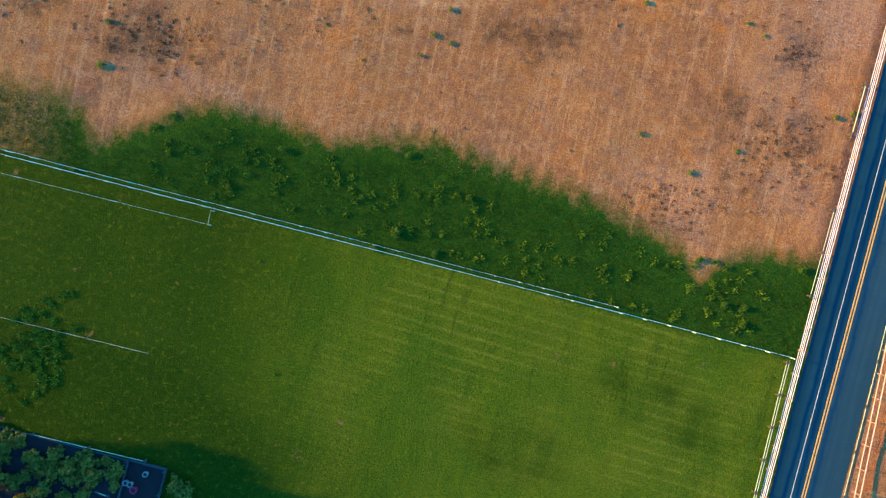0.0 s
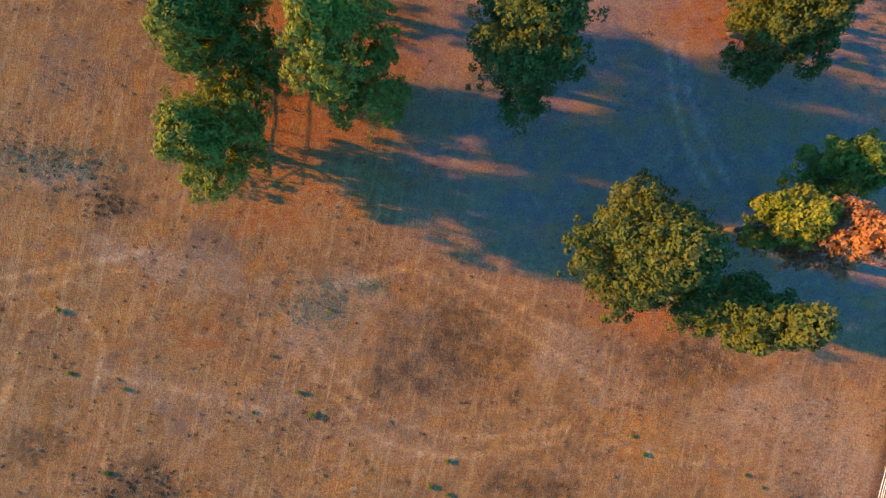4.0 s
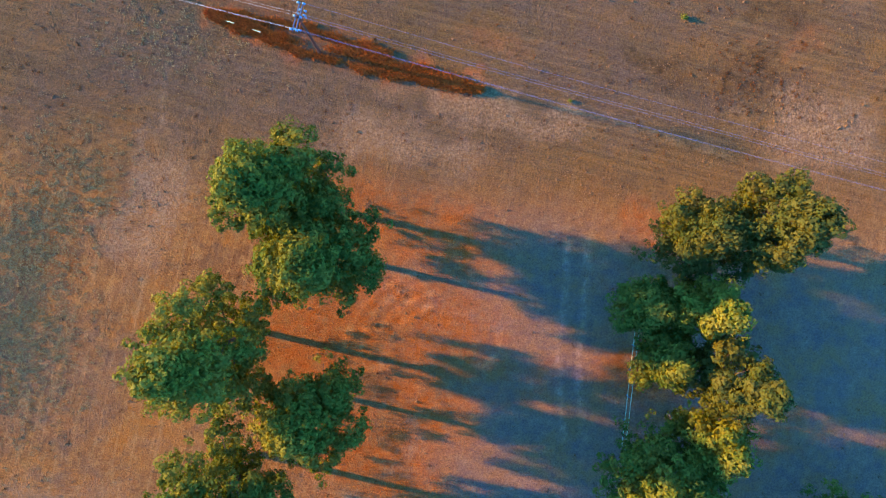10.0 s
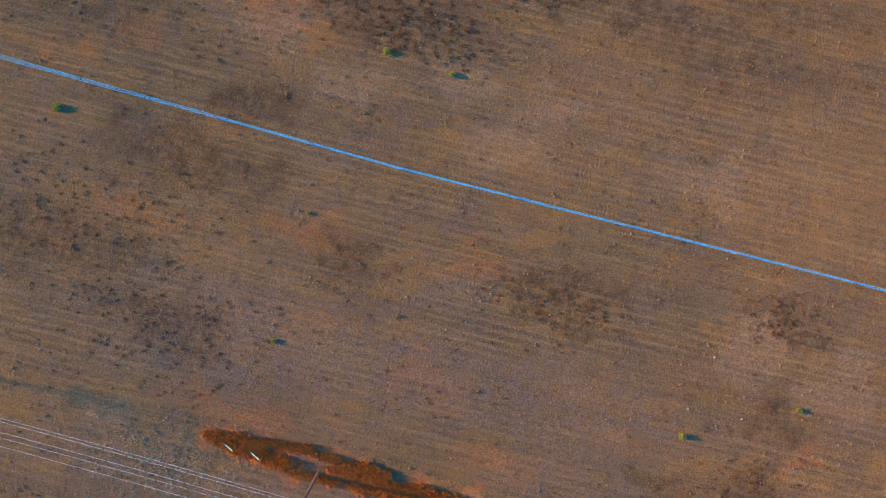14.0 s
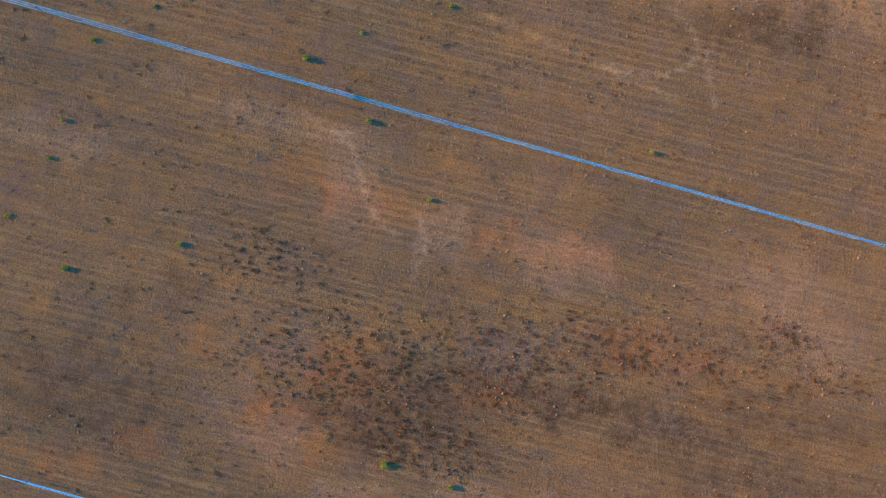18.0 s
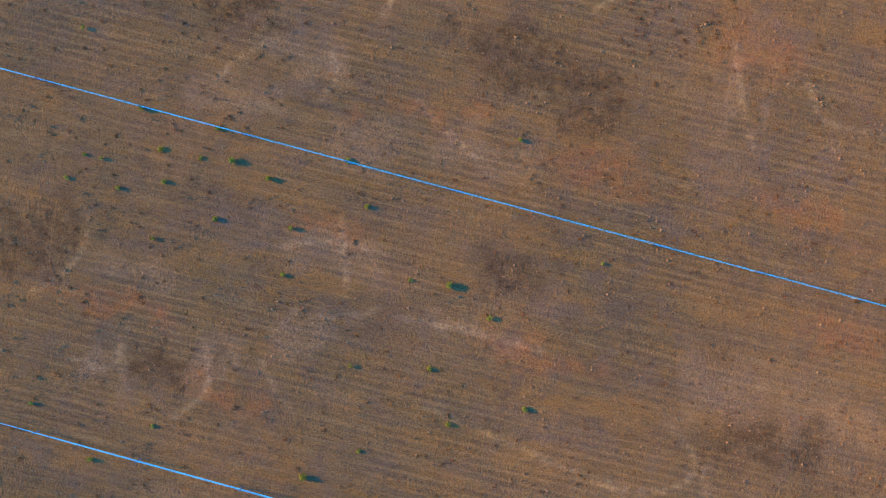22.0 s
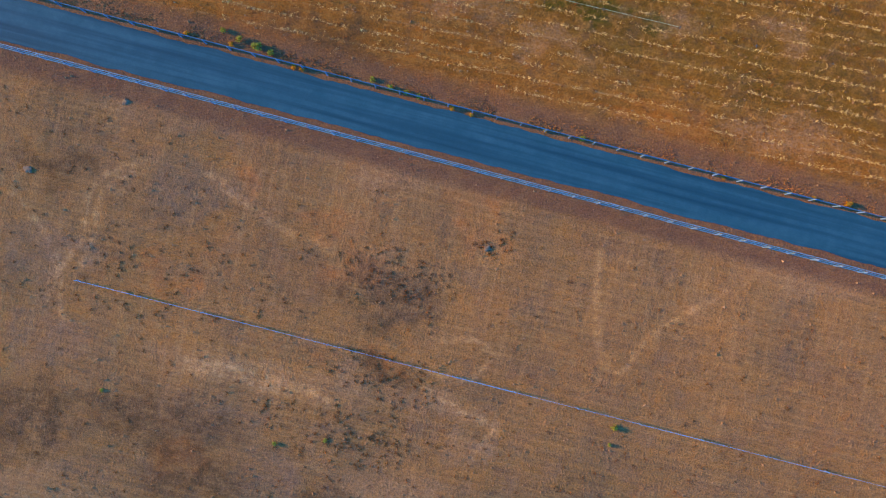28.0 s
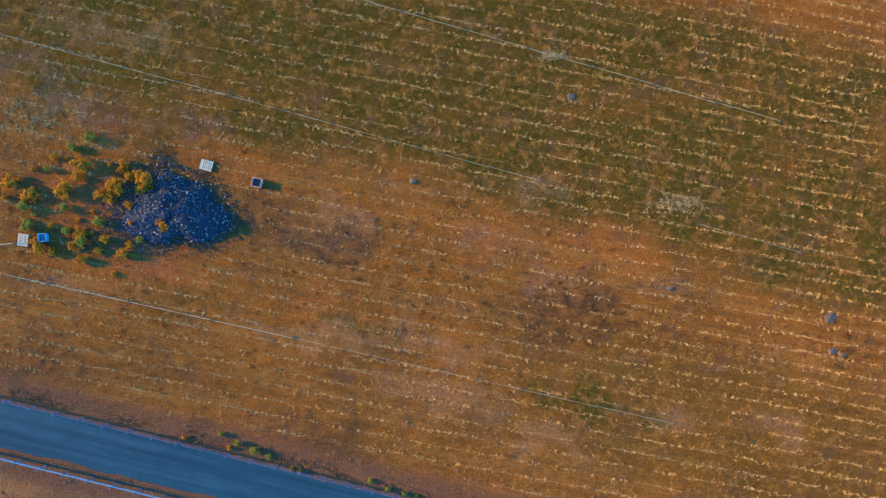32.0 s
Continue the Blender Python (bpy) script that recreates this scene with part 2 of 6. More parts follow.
    m.link(m.moved(FARM - 1.5), stripe.inputs["Vector"])
    lush = m.mix(m.steps(mid, 0.38, 0.68), (0.013, 0.052, 0.003), (0.028, 0.065, 0.003))
    lush = m.mix(m.steps(m.noise(0.3, 5, 0.7), 0.5, 0.68, 0.0, 0.4), lush, (0.018, 0.058, 0.002))
    lush = m.mix(m.steps(m.noise(2.4, 5, 0.78), 0.54, 0.68, 0.0, 0.6), lush, (0.054, 0.094, 0.005))
    lush = m.mix(m.steps(m.noise(0.8, 5, 0.7), 0.54, 0.66, 0.0, 0.5), lush, (0.012, 0.040, 0.003))
    lawn = m.mix(m.steps(m.noise(0.12, 4), 0.4, 0.62), (0.046, 0.088, 0.003), (0.072, 0.104, 0.004))
    lawn = m.mix(m.sums("MULTIPLY", m.steps(stripe.outputs["Fac"], 0.66, 0.98, 0.0, 0.42), m.steps(m.noise(0.06, 4), 0.46, 0.62)), lawn, (0.15, 0.165, 0.012))
    lawn = m.mix(m.steps(m.noise(1.3, 5, 0.7, across), 0.5, 0.72, 0.0, 0.5), lawn, (0.082, 0.12, 0.002))
    lawn = m.mix(m.steps(m.noise(0.45, 6, 0.75), 0.54, 0.68, 0.0, 0.35), lawn, (0.034, 0.058, 0.0015))
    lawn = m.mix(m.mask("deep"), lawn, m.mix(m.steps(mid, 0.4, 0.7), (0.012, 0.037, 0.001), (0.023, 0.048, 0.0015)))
    lawn = m.mix(m.steps(m.noise(0.33, 6, 0.65), 0.665, 0.71, 0.0, 0.7), lawn, (0.22, 0.11, 0.035))
    lawn = m.mix(m.steps(m.noise(1.6, 6, 0.78), 0.54, 0.68, 0.0, 0.55), lawn, (0.110, 0.135, 0.005))
    lawn = m.mix(m.steps(m.noise(0.9, 6, 0.75, across), 0.55, 0.68, 0.0, 0.5), lawn, (0.020, 0.046, 0.002))
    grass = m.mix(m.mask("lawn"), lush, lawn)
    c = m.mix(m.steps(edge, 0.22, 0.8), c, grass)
    c = m.mix(m.steps(fine, 0.42, 0.66, 0.0, 0.6), c, m.mix(1.0, c, (0.32, 0.33, 0.38), "MULTIPLY"))
    c = m.mix(m.steps(m.noise(6.0, 4, 0.7), 0.56, 0.68, 0.0, 0.36), c, m.mix(1.0, c, (1.9, 1.85, 1.75), "MULTIPLY"))
    c = m.mix(m.steps(grain, 0.48, 0.7, 0.0, 0.36), c, m.mix(1.0, c, (1.9, 1.8, 1.7), "MULTIPLY"))
    m.bump(m.sums("ADD", m.sums("MULTIPLY", fine, 1.3), m.sums("ADD", m.sums("ADD", m.sums("MULTIPLY", mid, 0.8), m.sums("MULTIPLY", flecks, 1.1)), m.sums("ADD", m.sums("MULTIPLY", streak, 0.3), m.sums("MULTIPLY", m.mask("stubble"), m.sums("MULTIPLY", rows.outputs["Fac"], 0.45))))), 0.95, 0.17)
    return m.done(c)


GROUND = ground_material()
PALE_GREY = plain("weathered_vinyl", (0.15, 0.28, 0.24), (0.10, 0.20, 0.17), 3.0, 0.6)
WHITE = plain("white_vinyl", (0.40, 0.58, 0.27), (0.32, 0.48, 0.23), 3.0, 0.45)
PALE_BLUE = plain("pale_blue_coating", (0.035, 0.43, 0.41), (0.06, 0.50, 0.48), 3.0, 0.45)
FADED_BLUE = plain("faded_blue_coating", (0.07, 0.22, 0.24), (0.09, 0.26, 0.28), 3.0, 0.6)
GREY_WOOD = plain("weathered_wood", (0.11, 0.15, 0.15), (0.07, 0.095, 0.10), 4.0, 0.8, 0.3)
LANE_RAIL = plain("lane_rail", (0.05, 0.11, 0.11), (0.035, 0.08, 0.08), 3.0, 0.8)
WHITE_PAINT = plain("white_painted_rail", (0.52, 0.52, 0.43), (0.42, 0.42, 0.36), 3.0, 0.5)
TAN_WOOD = plain("tan_wood", (0.52, 0.34, 0.18), (0.40, 0.24, 0.12), 4.0, 0.8, 0.3)
BROWN_WOOD = plain("brown_wood", (0.30, 0.15, 0.07), (0.17, 0.09, 0.05), 4.0, 0.8, 0.3)
BARK = plain("bark", (0.13, 0.085, 0.05), (0.08, 0.055, 0.035), 3.0, 0.9, 0.6)
OLIVE_LEAF = leafy("olive_leaves", (0.080, 0.112, 0.010), (0.21, 0.195, 0.020), (0.27, 0.22, 0.026))
DEEP_LEAF = leafy("deep_green_leaves", (0.048, 0.092, 0.010), (0.155, 0.158, 0.016), (0.23, 0.195, 0.022))
GOLD_LEAF = leafy("yellow_green_leaves", (0.050, 0.070, 0.010), (0.105, 0.100, 0.014), (0.130, 0.110, 0.016))
RUST_LEAF = leafy("rust_leaves", (0.24, 0.075, 0.02), (0.36, 0.14, 0.035), (0.42, 0.19, 0.055))


def road_material(name, a, b, c, streaks):
    m = Nodes(name, 0.85, 0.05)
    col = m.mix(m.steps(m.noise(0.5, 5, 0.65, m.moved(0, (1, 1, 1))), 0.35, 0.68), a, b)
    col = m.mix(m.steps(m.noise(1.2, 3, 0.6, m.moved(streaks, (0.03, 1, 1))), 0.42, 0.66), col, c)
    col = m.mix(m.steps(m.noise(14, 4, 0.7), 0.35, 0.7, 0.0, 0.45), col, tuple(v * 0.5 for v in a))
    m.bump(m.noise(18, 3), 0.3, 0.015)
    return m.done(col)


ASPHALT = road_material("asphalt_old", (0.006, 0.040, 0.032), (0.010, 0.048, 0.038), (0.004, 0.029, 0.025), FARM + 90)
ASPHALT_NEW = road_material("asphalt_far_lane", (0.017, 0.050, 0.036), (0.023, 0.058, 0.040), (0.014, 0.043, 0.032), FARM + 90)
GRAVEL = road_material("slate_gravel", (0.013, 0.055, 0.052), (0.022, 0.072, 0.066), (0.008, 0.036, 0.037), FARM)
YELLOW = plain("yellow_paint", (0.75, 0.36, 0.03), (0.6, 0.28, 0.03), 5.0, 0.6)
ROAD_WHITE = plain("white_paint", (0.62, 0.58, 0.26), (0.45, 0.42, 0.2), 5.0, 0.6)


# ---- building blocks ----
def mesh_of(name, verts, faces, material=None, smooth=False):
    me = bpy.data.meshes.new(name)
    me.from_pydata([tuple(v) for v in verts], [], [tuple(f) for f in faces])
    if material:
        me.materials.append(material)
    if smooth:
        me.shade_smooth()
    me.update()
    return me


def cards(name, verts, per, material):
    """A mesh of many loose faces of `per` corners each, from an array of their corners."""
    verts = np.asarray(verts, dtype=np.float32).reshape(-1, 3)
    n = len(verts) // per
    me = bpy.data.meshes.new(name)
    me.vertices.add(n * per)
    me.loops.add(n * per)
    me.polygons.add(n)
    me.vertices.foreach_set("co", verts.ravel())
    me.loops.foreach_set("vertex_index", np.arange(n * per, dtype=np.int32))
    me.polygons.foreach_set("loop_start", np.arange(0, n * per, per, dtype=np.int32))
    me.materials.append(material)
    me.update(calc_edges=True)
    me.validate()
    return me


def box(sx, sy, sz, at=(0, 0, 0), bevel=0.0):
    bm = bmesh.new()
    bmesh.ops.create_cube(bm, size=1, matrix=Matrix.Translation(at) @ Matrix.Diagonal((sx, sy, sz, 1)))
    if bevel:
        bmesh.ops.bevel(bm, geom=bm.edges[:], offset=bevel, segments=1, affect="EDGES")
    return bm


def rod(a, b, r0, r1=None, sides=8):
    """A bmesh of one tapered rod from a to b."""
    bm = bmesh.new()
    a, b = Vector(a), Vector(b)
    m = Matrix.Translation((a + b) / 2) @ (b - a).to_track_quat("Z", "Y").to_matrix().to_4x4()
    bmesh.ops.create_cone(bm, cap_ends=True, segments=sides, radius1=r0, radius2=r0 if r1 is None else r1, depth=(b - a).length, matrix=m)
    return bm


def melt(bm, name, material):
    me = bpy.data.meshes.new(name)
    bm.to_mesh(me)
    bm.free()
    if material:
        me.materials.append(material)
    return me


def part(name, bm, material, parent, label=""):
    """Links a bmesh, or a mesh, as one mesh object under a thing or a part."""
    me = bm if isinstance(bm, bpy.types.Mesh) else melt(bm, name, material)
    ob = new(name, me)
    ob.parent = parent
    if label:
        tagged(ob, label)
    return ob


def thing(name, label, category, at=(0, 0, 0), turn=0.0, group="", kind=""):
    ob = new(name)
    ob.matrix_basis = pose(*at, 0, 0, turn)
    return tagged(ob, label, category, group, kind)


# ---- ground ----
def spaced(lo, hi, step, far):
    mid = list(np.arange(lo, hi + step / 2, step))
    out = [step * 1.7 ** k for k in range(1, 40)]
    ends = np.cumsum(out)
    ends = ends[ends < far]
    return np.array(list((lo - ends)[::-1]) + mid + list(hi + ends))


def line_gap(X, Y, points):
    """How far each place lies from a line of corners."""
    best = np.full(X.shape, 1e9)
    for (x0, y0), (x1, y1) in zip(points, points[1:]):
        dx, dy = x1 - x0, y1 - y0
        k = np.clip(((X - x0) * dx + (Y - y0) * dy) / (dx * dx + dy * dy + 1e-9), 0, 1)
        best = np.minimum(best, np.hypot(X - x0 - k * dx, Y - y0 - k * dy))
    return best


def soft(v, lo, hi):
    k = np.clip((v - lo) / (hi - lo), 0, 1)
    return k * k * (3 - 2 * k)


def spot(X, Y, x, y, rx, ry, turn=FARM):
    """1 in the middle of an oval, 0 outside it."""
    c, s = math.cos(radians(turn)), math.sin(radians(turn))
    dx, dy = X - x, Y - y
    r = np.hypot((dx * c + dy * s) / rx, (-dx * s + dy * c) / ry)
    return soft(1.45 - r, 0.0, 1.0)


def wavy(X, Y, size, seed):
    """A cheap soft noise from sines, -1 to 1."""
    g = np.random.default_rng(seed)
    out = np.zeros(X.shape)
    for k in range(7):
        a, p, f = g.uniform(0, 6.28), g.uniform(0, 6.28), g.uniform(0.6, 1.9) * 6.28 / size
        out += np.sin(f * (X * math.cos(a) + Y * math.sin(a)) + p)
    return out / 3.5


def rise(X, Y):
    """The gentle swell of the ground."""
    return 0.04 * wavy(X, Y, 14, 1) + 0.015 * wavy(X, Y, 3.5, 2)


# ---- what the ground is covered with: patches and wheel tracks ----
PATCHES = {"pale": [], "dark": [], "ash": [], "rust": [], "olive": []}
TRACKS = []


def patch(kind, ovals, strength=1.0):
    """Notes ovals (x, y, half length, half width) of one kind of ground cover."""
    PATCHES[kind] += [(*oval, strength) for oval in ovals]


def eased(way, rounds=3):
    """Rounds off the corners of a way."""
    for _ in range(rounds):
        way = way[:1] + [(a[0] * f + b[0] * (1 - f), a[1] * f + b[1] * (1 - f)) for a, b in zip(way, way[1:]) for f in (0.75, 0.25)] + way[-1:]
    return way


def track(way):
    """Notes one wheel track along a way of corners."""
    TRACKS.append(eased(way))


LITTER = [(-10.2, 102.1, 6), (-7.9, 89.8, 5), (-10.1, 66.8, 6), (-14.6, 59.5, 7), (-10.3, 80.6, 4), (28.8, 68.6, 5), (19.4, 97.2, 3), (-7.9, 113.2, 3), (20.4, 39.5, 4), (-33.3, 337.5, 3.2), (-26.7, 330.6, 2.2), (-30.4, 343.0, 1.2), (-2.9, 101.0, 6), (-2.3, 93.8, 4), (-0.2, 110.5, 4), (-4.5, 84.8, 4), (-12.4, 99.8, 5)]
# the dry field beyond the paddock
patch("pale", [(-28.5, 31.0, 6.1, 1.9), (-16.8, 29.4, 3.9, 1.4), (-4.6, 25.0, 6.1, 1.2), (17.6, 30.6, 3.3, 1.7), (31.0, 25.7, 6.7, 2.2), (34.4, 17.9, 5.0, 6.7), (35.6, 4.6, 5.0, 2.8), (22.2, 6.7, 4.5, 2.2), (-26.8, 16.5, 6.7, 1.4), (-19.5, 14.1, 4.5, 1.0)], 0.5)
patch("dark", [(-29.6, 21.0, 4.5, 2.5), (-40.1, 24.5, 2.2, 1.9), (-2.4, 31.1, 3.9, 2.2), (6.5, 30.0, 1.7, 1.4), (35.0, 19.6, 1.9, 2.2), (33.9, 11.8, 2.8, 2.5), (28.3, 14.0, 2.8, 2.5), (28.9, 7.9, 2.2, 1.7), (8.8, 21.1, 6.1, 2.8), (26.0, 32.9, 6.1, 2.2)], 0.75)
patch("ash", [(-2.4, 31.4, 3.6, 2.5), (-35.1, 10.9, 3.3, 1.7), (-25.7, 28.2, 4.5, 1.4), (-5.7, 27.2, 3.3, 1.1), (23.9, 2.3, 3.3, 1.7), (-36.8, 14.8, 2.8, 2.2)], 0.5)
# before the grove
patch("pale", [(-29.5, 43.2, 5.0, 1.4), (-7.9, 40.0, 5.6, 1.9), (-12.3, 37.2, 3.3, 3.3), (-21.2, 41.6, 3.3, 1.9), (12.2, 34.6, 3.3, 2.8), (33.4, 29.1, 6.7, 3.3), (-38.5, 51.5, 5.0, 1.4), (40.1, 23.6, 3.3, 5.6)], 0.95)
patch("dark", [(-5.6, 38.3, 2.8, 1.4), (1.1, 35.6, 7.2, 3.9), (26.1, 33.5, 6.7, 2.5), (-32.9, 49.3, 2.8, 1.7)], 0.75)
patch("ash", [(-21.8, 43.8, 3.9, 2.5), (-2.2, 33.4, 5.0, 3.1), (19.5, 34.6, 6.1, 1.4)], 0.5)
patch("rust", [(-23.4, 35.5, 3.3, 1.7), (-17.4, 47.7, 4.5, 1.9), (20.5, 39.1, 6.7, 1.4), (-12.4, 51.1, 3.3, 2.2)], 0.6)
# the grove's first half
patch("pale", [(-36.9, 79.4, 7.2, 5.6), (-24.7, 81.1, 6.1, 3.1), (-40.2, 73.8, 3.3, 3.3), (-17.5, 76.7, 3.3, 2.5), (0.9, 77.4, 8.9, 1.9), (12.1, 72.4, 11.1, 1.9)], 0.95)
patch("ash", [(-36.3, 62.7, 4.5, 3.3), (-40.3, 83.2, 2.8, 3.3), (-36.4, 86.0, 3.3, 2.2)], 0.5)
patch("rust", [(-8.0, 81.2, 2.2, 2.2), (-12.4, 72.3, 2.8, 3.3), (-14.6, 63.9, 3.9, 3.3), (30.4, 71.4, 4.5, 2.5), (35.4, 74.2, 3.3, 2.2), (-9.1, 66.7, 3.3, 1.4), (-16.8, 50.5, 3.3, 1.9), (-4.5, 51.7, 3.3, 1.0)], 0.6)
# the grove's middle
patch("rust", [(-12.5, 91.2, 6.1, 3.3), (-3.1, 101.8, 6.1, 5.0), (-1.3, 94.0, 5.6, 2.8), (-8.1, 105.1, 3.3, 3.3), (30.6, 66.9, 6.1, 3.3), (33.2, 91.4, 3.3, 1.7), (6.4, 96.8, 4.5, 1.9)], 0.6)
patch("pale", [(-9.1, 84.5, 3.9, 1.4), (-12.4, 78.9, 5.6, 2.2), (6.6, 75.7, 8.9, 1.9), (20.5, 72.4, 8.4, 1.9), (-38.5, 77.7, 6.1, 6.1), (-26.9, 81.1, 7.2, 2.8)], 0.95)
patch("ash", [(-41.4, 97.1, 3.3, 6.1), (-37.5, 102.1, 3.3, 3.1), (-40.2, 83.2, 3.9, 3.3), (-36.4, 93.8, 2.8, 2.2)], 0.5)
# the grove's end
patch("pale", [(-28.6, 114.0, 3.1, 6.1), (-30.2, 110.0, 3.3, 3.3), (5.3, 123.1, 11.1, 1.9), (-4.7, 119.7, 7.8, 2.2), (37.1, 121.7, 6.7, 3.9)], 0.95)
patch("ash", [(-41.3, 100.5, 3.3, 7.8), (-33.5, 97.8, 3.9, 5.0), (-30.8, 115.0, 2.5, 3.1), (-36.8, 92.7, 3.3, 3.3)], 0.5)
patch("rust", [(-7.9, 103.5, 6.7, 2.5), (-4.6, 101.3, 5.0, 3.1), (-7.3, 92.9, 4.5, 1.9), (-3.5, 110.8, 3.3, 2.8), (20.5, 111.0, 3.3, 2.8), (-12.4, 102.4, 3.3, 1.9), (-37.5, 106.7, 2.2, 2.8)], 0.6)
patch("dark", [(33.2, 125.6, 5.0, 1.9), (20.9, 126.9, 3.3, 1.2)], 0.75)
# round the utility pole
patch("dark", [(30.5, 126.2, 3.3, 2.5), (33.8, 143.0, 3.9, 1.7), (21.0, 127.8, 3.3, 1.6), (33.3, 134.6, 2.8, 2.8), (12.0, 143.4, 5.6, 1.1), (-27.0, 142.6, 3.3, 1.7)], 0.8)
patch("ash", [(4.8, 136.1, 7.2, 2.5), (-40.2, 124.1, 3.3, 2.5), (-27.4, 120.8, 2.5, 3.1), (0.9, 139.4, 4.5, 1.9), (-32.4, 110.8, 3.3, 3.9), (-40.1, 101.8, 4.5, 5.0)], 0.42)
patch("rust", [(5.4, 130.0, 3.3, 1.4), (-19.2, 133.7, 5.6, 1.4), (-9.0, 114.8, 3.3, 2.8), (-2.5, 138.3, 3.3, 1.9), (34.4, 129.6, 2.2, 2.2), (-38.0, 113.0, 3.3, 3.9)], 0.28)
# first field
patch("dark", [(-21.3, 158.8, 4.5, 2.8), (-26.9, 160.0, 6.7, 3.3), (-28.0, 143.8, 6.7, 2.8), (-36.9, 151.6, 7.8, 3.3), (-4.6, 173.9, 8.9, 3.9), (33.3, 143.8, 3.3, 2.5), (12.1, 146.6, 6.1, 2.2), (6.6, 176.7, 6.1, 2.5), (-18.5, 165.0, 4.5, 2.2), (20.5, 173.9, 13.4, 2.8), (-9.0, 149.9, 3.9, 1.9)], 0.8)
patch("pale", [(-16.8, 172.8, 3.3, 1.9), (6.6, 161.1, 4.5, 2.5), (27.2, 157.2, 5.6, 2.5), (-35.2, 134.9, 3.3, 1.9), (31.1, 140.4, 3.9, 3.9), (-10.2, 166.6, 3.3, 1.9), (40.0, 137.1, 3.9, 3.9)], 0.36)
patch("rust", [(-29.7, 154.4, 5.0, 1.2), (3.8, 148.8, 3.3, 1.9), (-13.5, 171.7, 4.5, 1.2), (-38.0, 170.5, 3.3, 1.4), (-12.9, 152.7, 3.9, 1.7), (-29.7, 172.2, 3.3, 1.4), (-21.3, 135.4, 6.7, 1.2)], 0.28)
patch("ash", [(-19.1, 146.6, 5.6, 2.2), (-12.4, 159.4, 3.9, 1.9), (4.3, 153.8, 3.3, 1.4), (21.1, 154.9, 2.8, 1.4), (-0.1, 147.1, 3.9, 2.5), (-12.4, 137.7, 6.7, 2.2)], 0.42)
# second field
patch("dark", [(-35.1, 176.8, 10.6, 5.6), (-26.8, 187.4, 3.3, 1.9), (34.5, 174.7, 11.1, 2.8), (28.9, 169.7, 13.4, 3.9), (9.4, 177.4, 3.3, 1.9), (-1.7, 176.8, 9.5, 3.9), (16.6, 181.3, 3.3, 2.5)], 0.55)
patch("pale", [(-7.9, 198.5, 2.8, 5.0), (-0.1, 193.0, 2.8, 3.1), (33.3, 186.9, 6.7, 3.3), (38.9, 182.5, 5.0, 2.8), (-37.9, 202.4, 6.7, 2.2), (-10.1, 202.4, 5.6, 1.7), (2.2, 166.8, 4.5, 1.9), (12.2, 190.2, 6.7, 2.2), (-18.5, 204.6, 5.6, 1.0), (10.0, 164.6, 3.3, 1.9)], 0.36)
patch("rust", [(11.1, 191.3, 8.9, 1.7), (20.5, 181.3, 6.7, 2.2), (-9.0, 179.1, 5.6, 3.3), (-12.9, 174.6, 6.7, 1.8), (-9.0, 196.9, 6.7, 2.2), (-22.3, 182.9, 2.8, 1.4), (4.4, 176.9, 3.3, 1.9)], 0.28)
patch("ash", [(9.9, 193.6, 3.1, 1.9), (-21.2, 176.8, 2.8, 2.8), (4.9, 181.3, 3.3, 1.9), (23.3, 174.1, 4.5, 1.4), (-17.3, 184.1, 1.9, 1.7), (-14.5, 181.8, 2.1, 2.0)], 0.42)
# third field
patch("dark", [(15.5, 246.5, 3.6, 2.5), (11.6, 249.3, 7.8, 2.8), (32.2, 213.5, 5.6, 3.3), (-38.0, 234.8, 4.2, 2.8), (-39.6, 232.1, 3.3, 2.5), (7.1, 229.8, 3.9, 2.2), (-26.3, 220.9, 3.9, 1.9)], 0.8)
patch("pale", [(27.7, 218.5, 5.0, 3.3), (39.4, 215.7, 5.0, 3.1), (-6.8, 243.7, 4.5, 1.7), (5.4, 242.6, 4.5, 1.4), (-9.6, 232.0, 4.5, 2.5), (2.6, 224.7, 4.5, 0.9), (-29.6, 230.9, 4.5, 1.7), (-22.4, 220.9, 1.4, 3.1), (-31.9, 221.5, 1.4, 2.8), (-14.1, 223.7, 2.2, 2.2), (29.5, 248.7, 1.4, 3.1), (-19.1, 247.6, 5.6, 1.7)], 0.36)
patch("rust", [(10.4, 221.9, 5.0, 1.7), (-20.8, 218.7, 3.9, 1.7), (16.6, 239.8, 5.6, 1.7), (-9.6, 234.8, 3.3, 1.7), (-31.9, 227.0, 5.6, 1.2), (36.7, 235.8, 6.7, 1.7), (39.5, 224.1, 4.5, 2.2)], 0.28)
patch("ash", [(26.7, 242.0, 3.3, 1.9), (30.6, 238.6, 3.1, 1.9), (-11.9, 224.8, 2.5, 1.9), (-30.8, 218.7, 1.9, 2.5), (9.3, 228.1, 5.0, 2.2), (37.8, 240.3, 1.9, 2.5), (-18.0, 234.3, 5.0, 2.2), (12.6, 214.1, 3.3, 1.7)], 0.42)
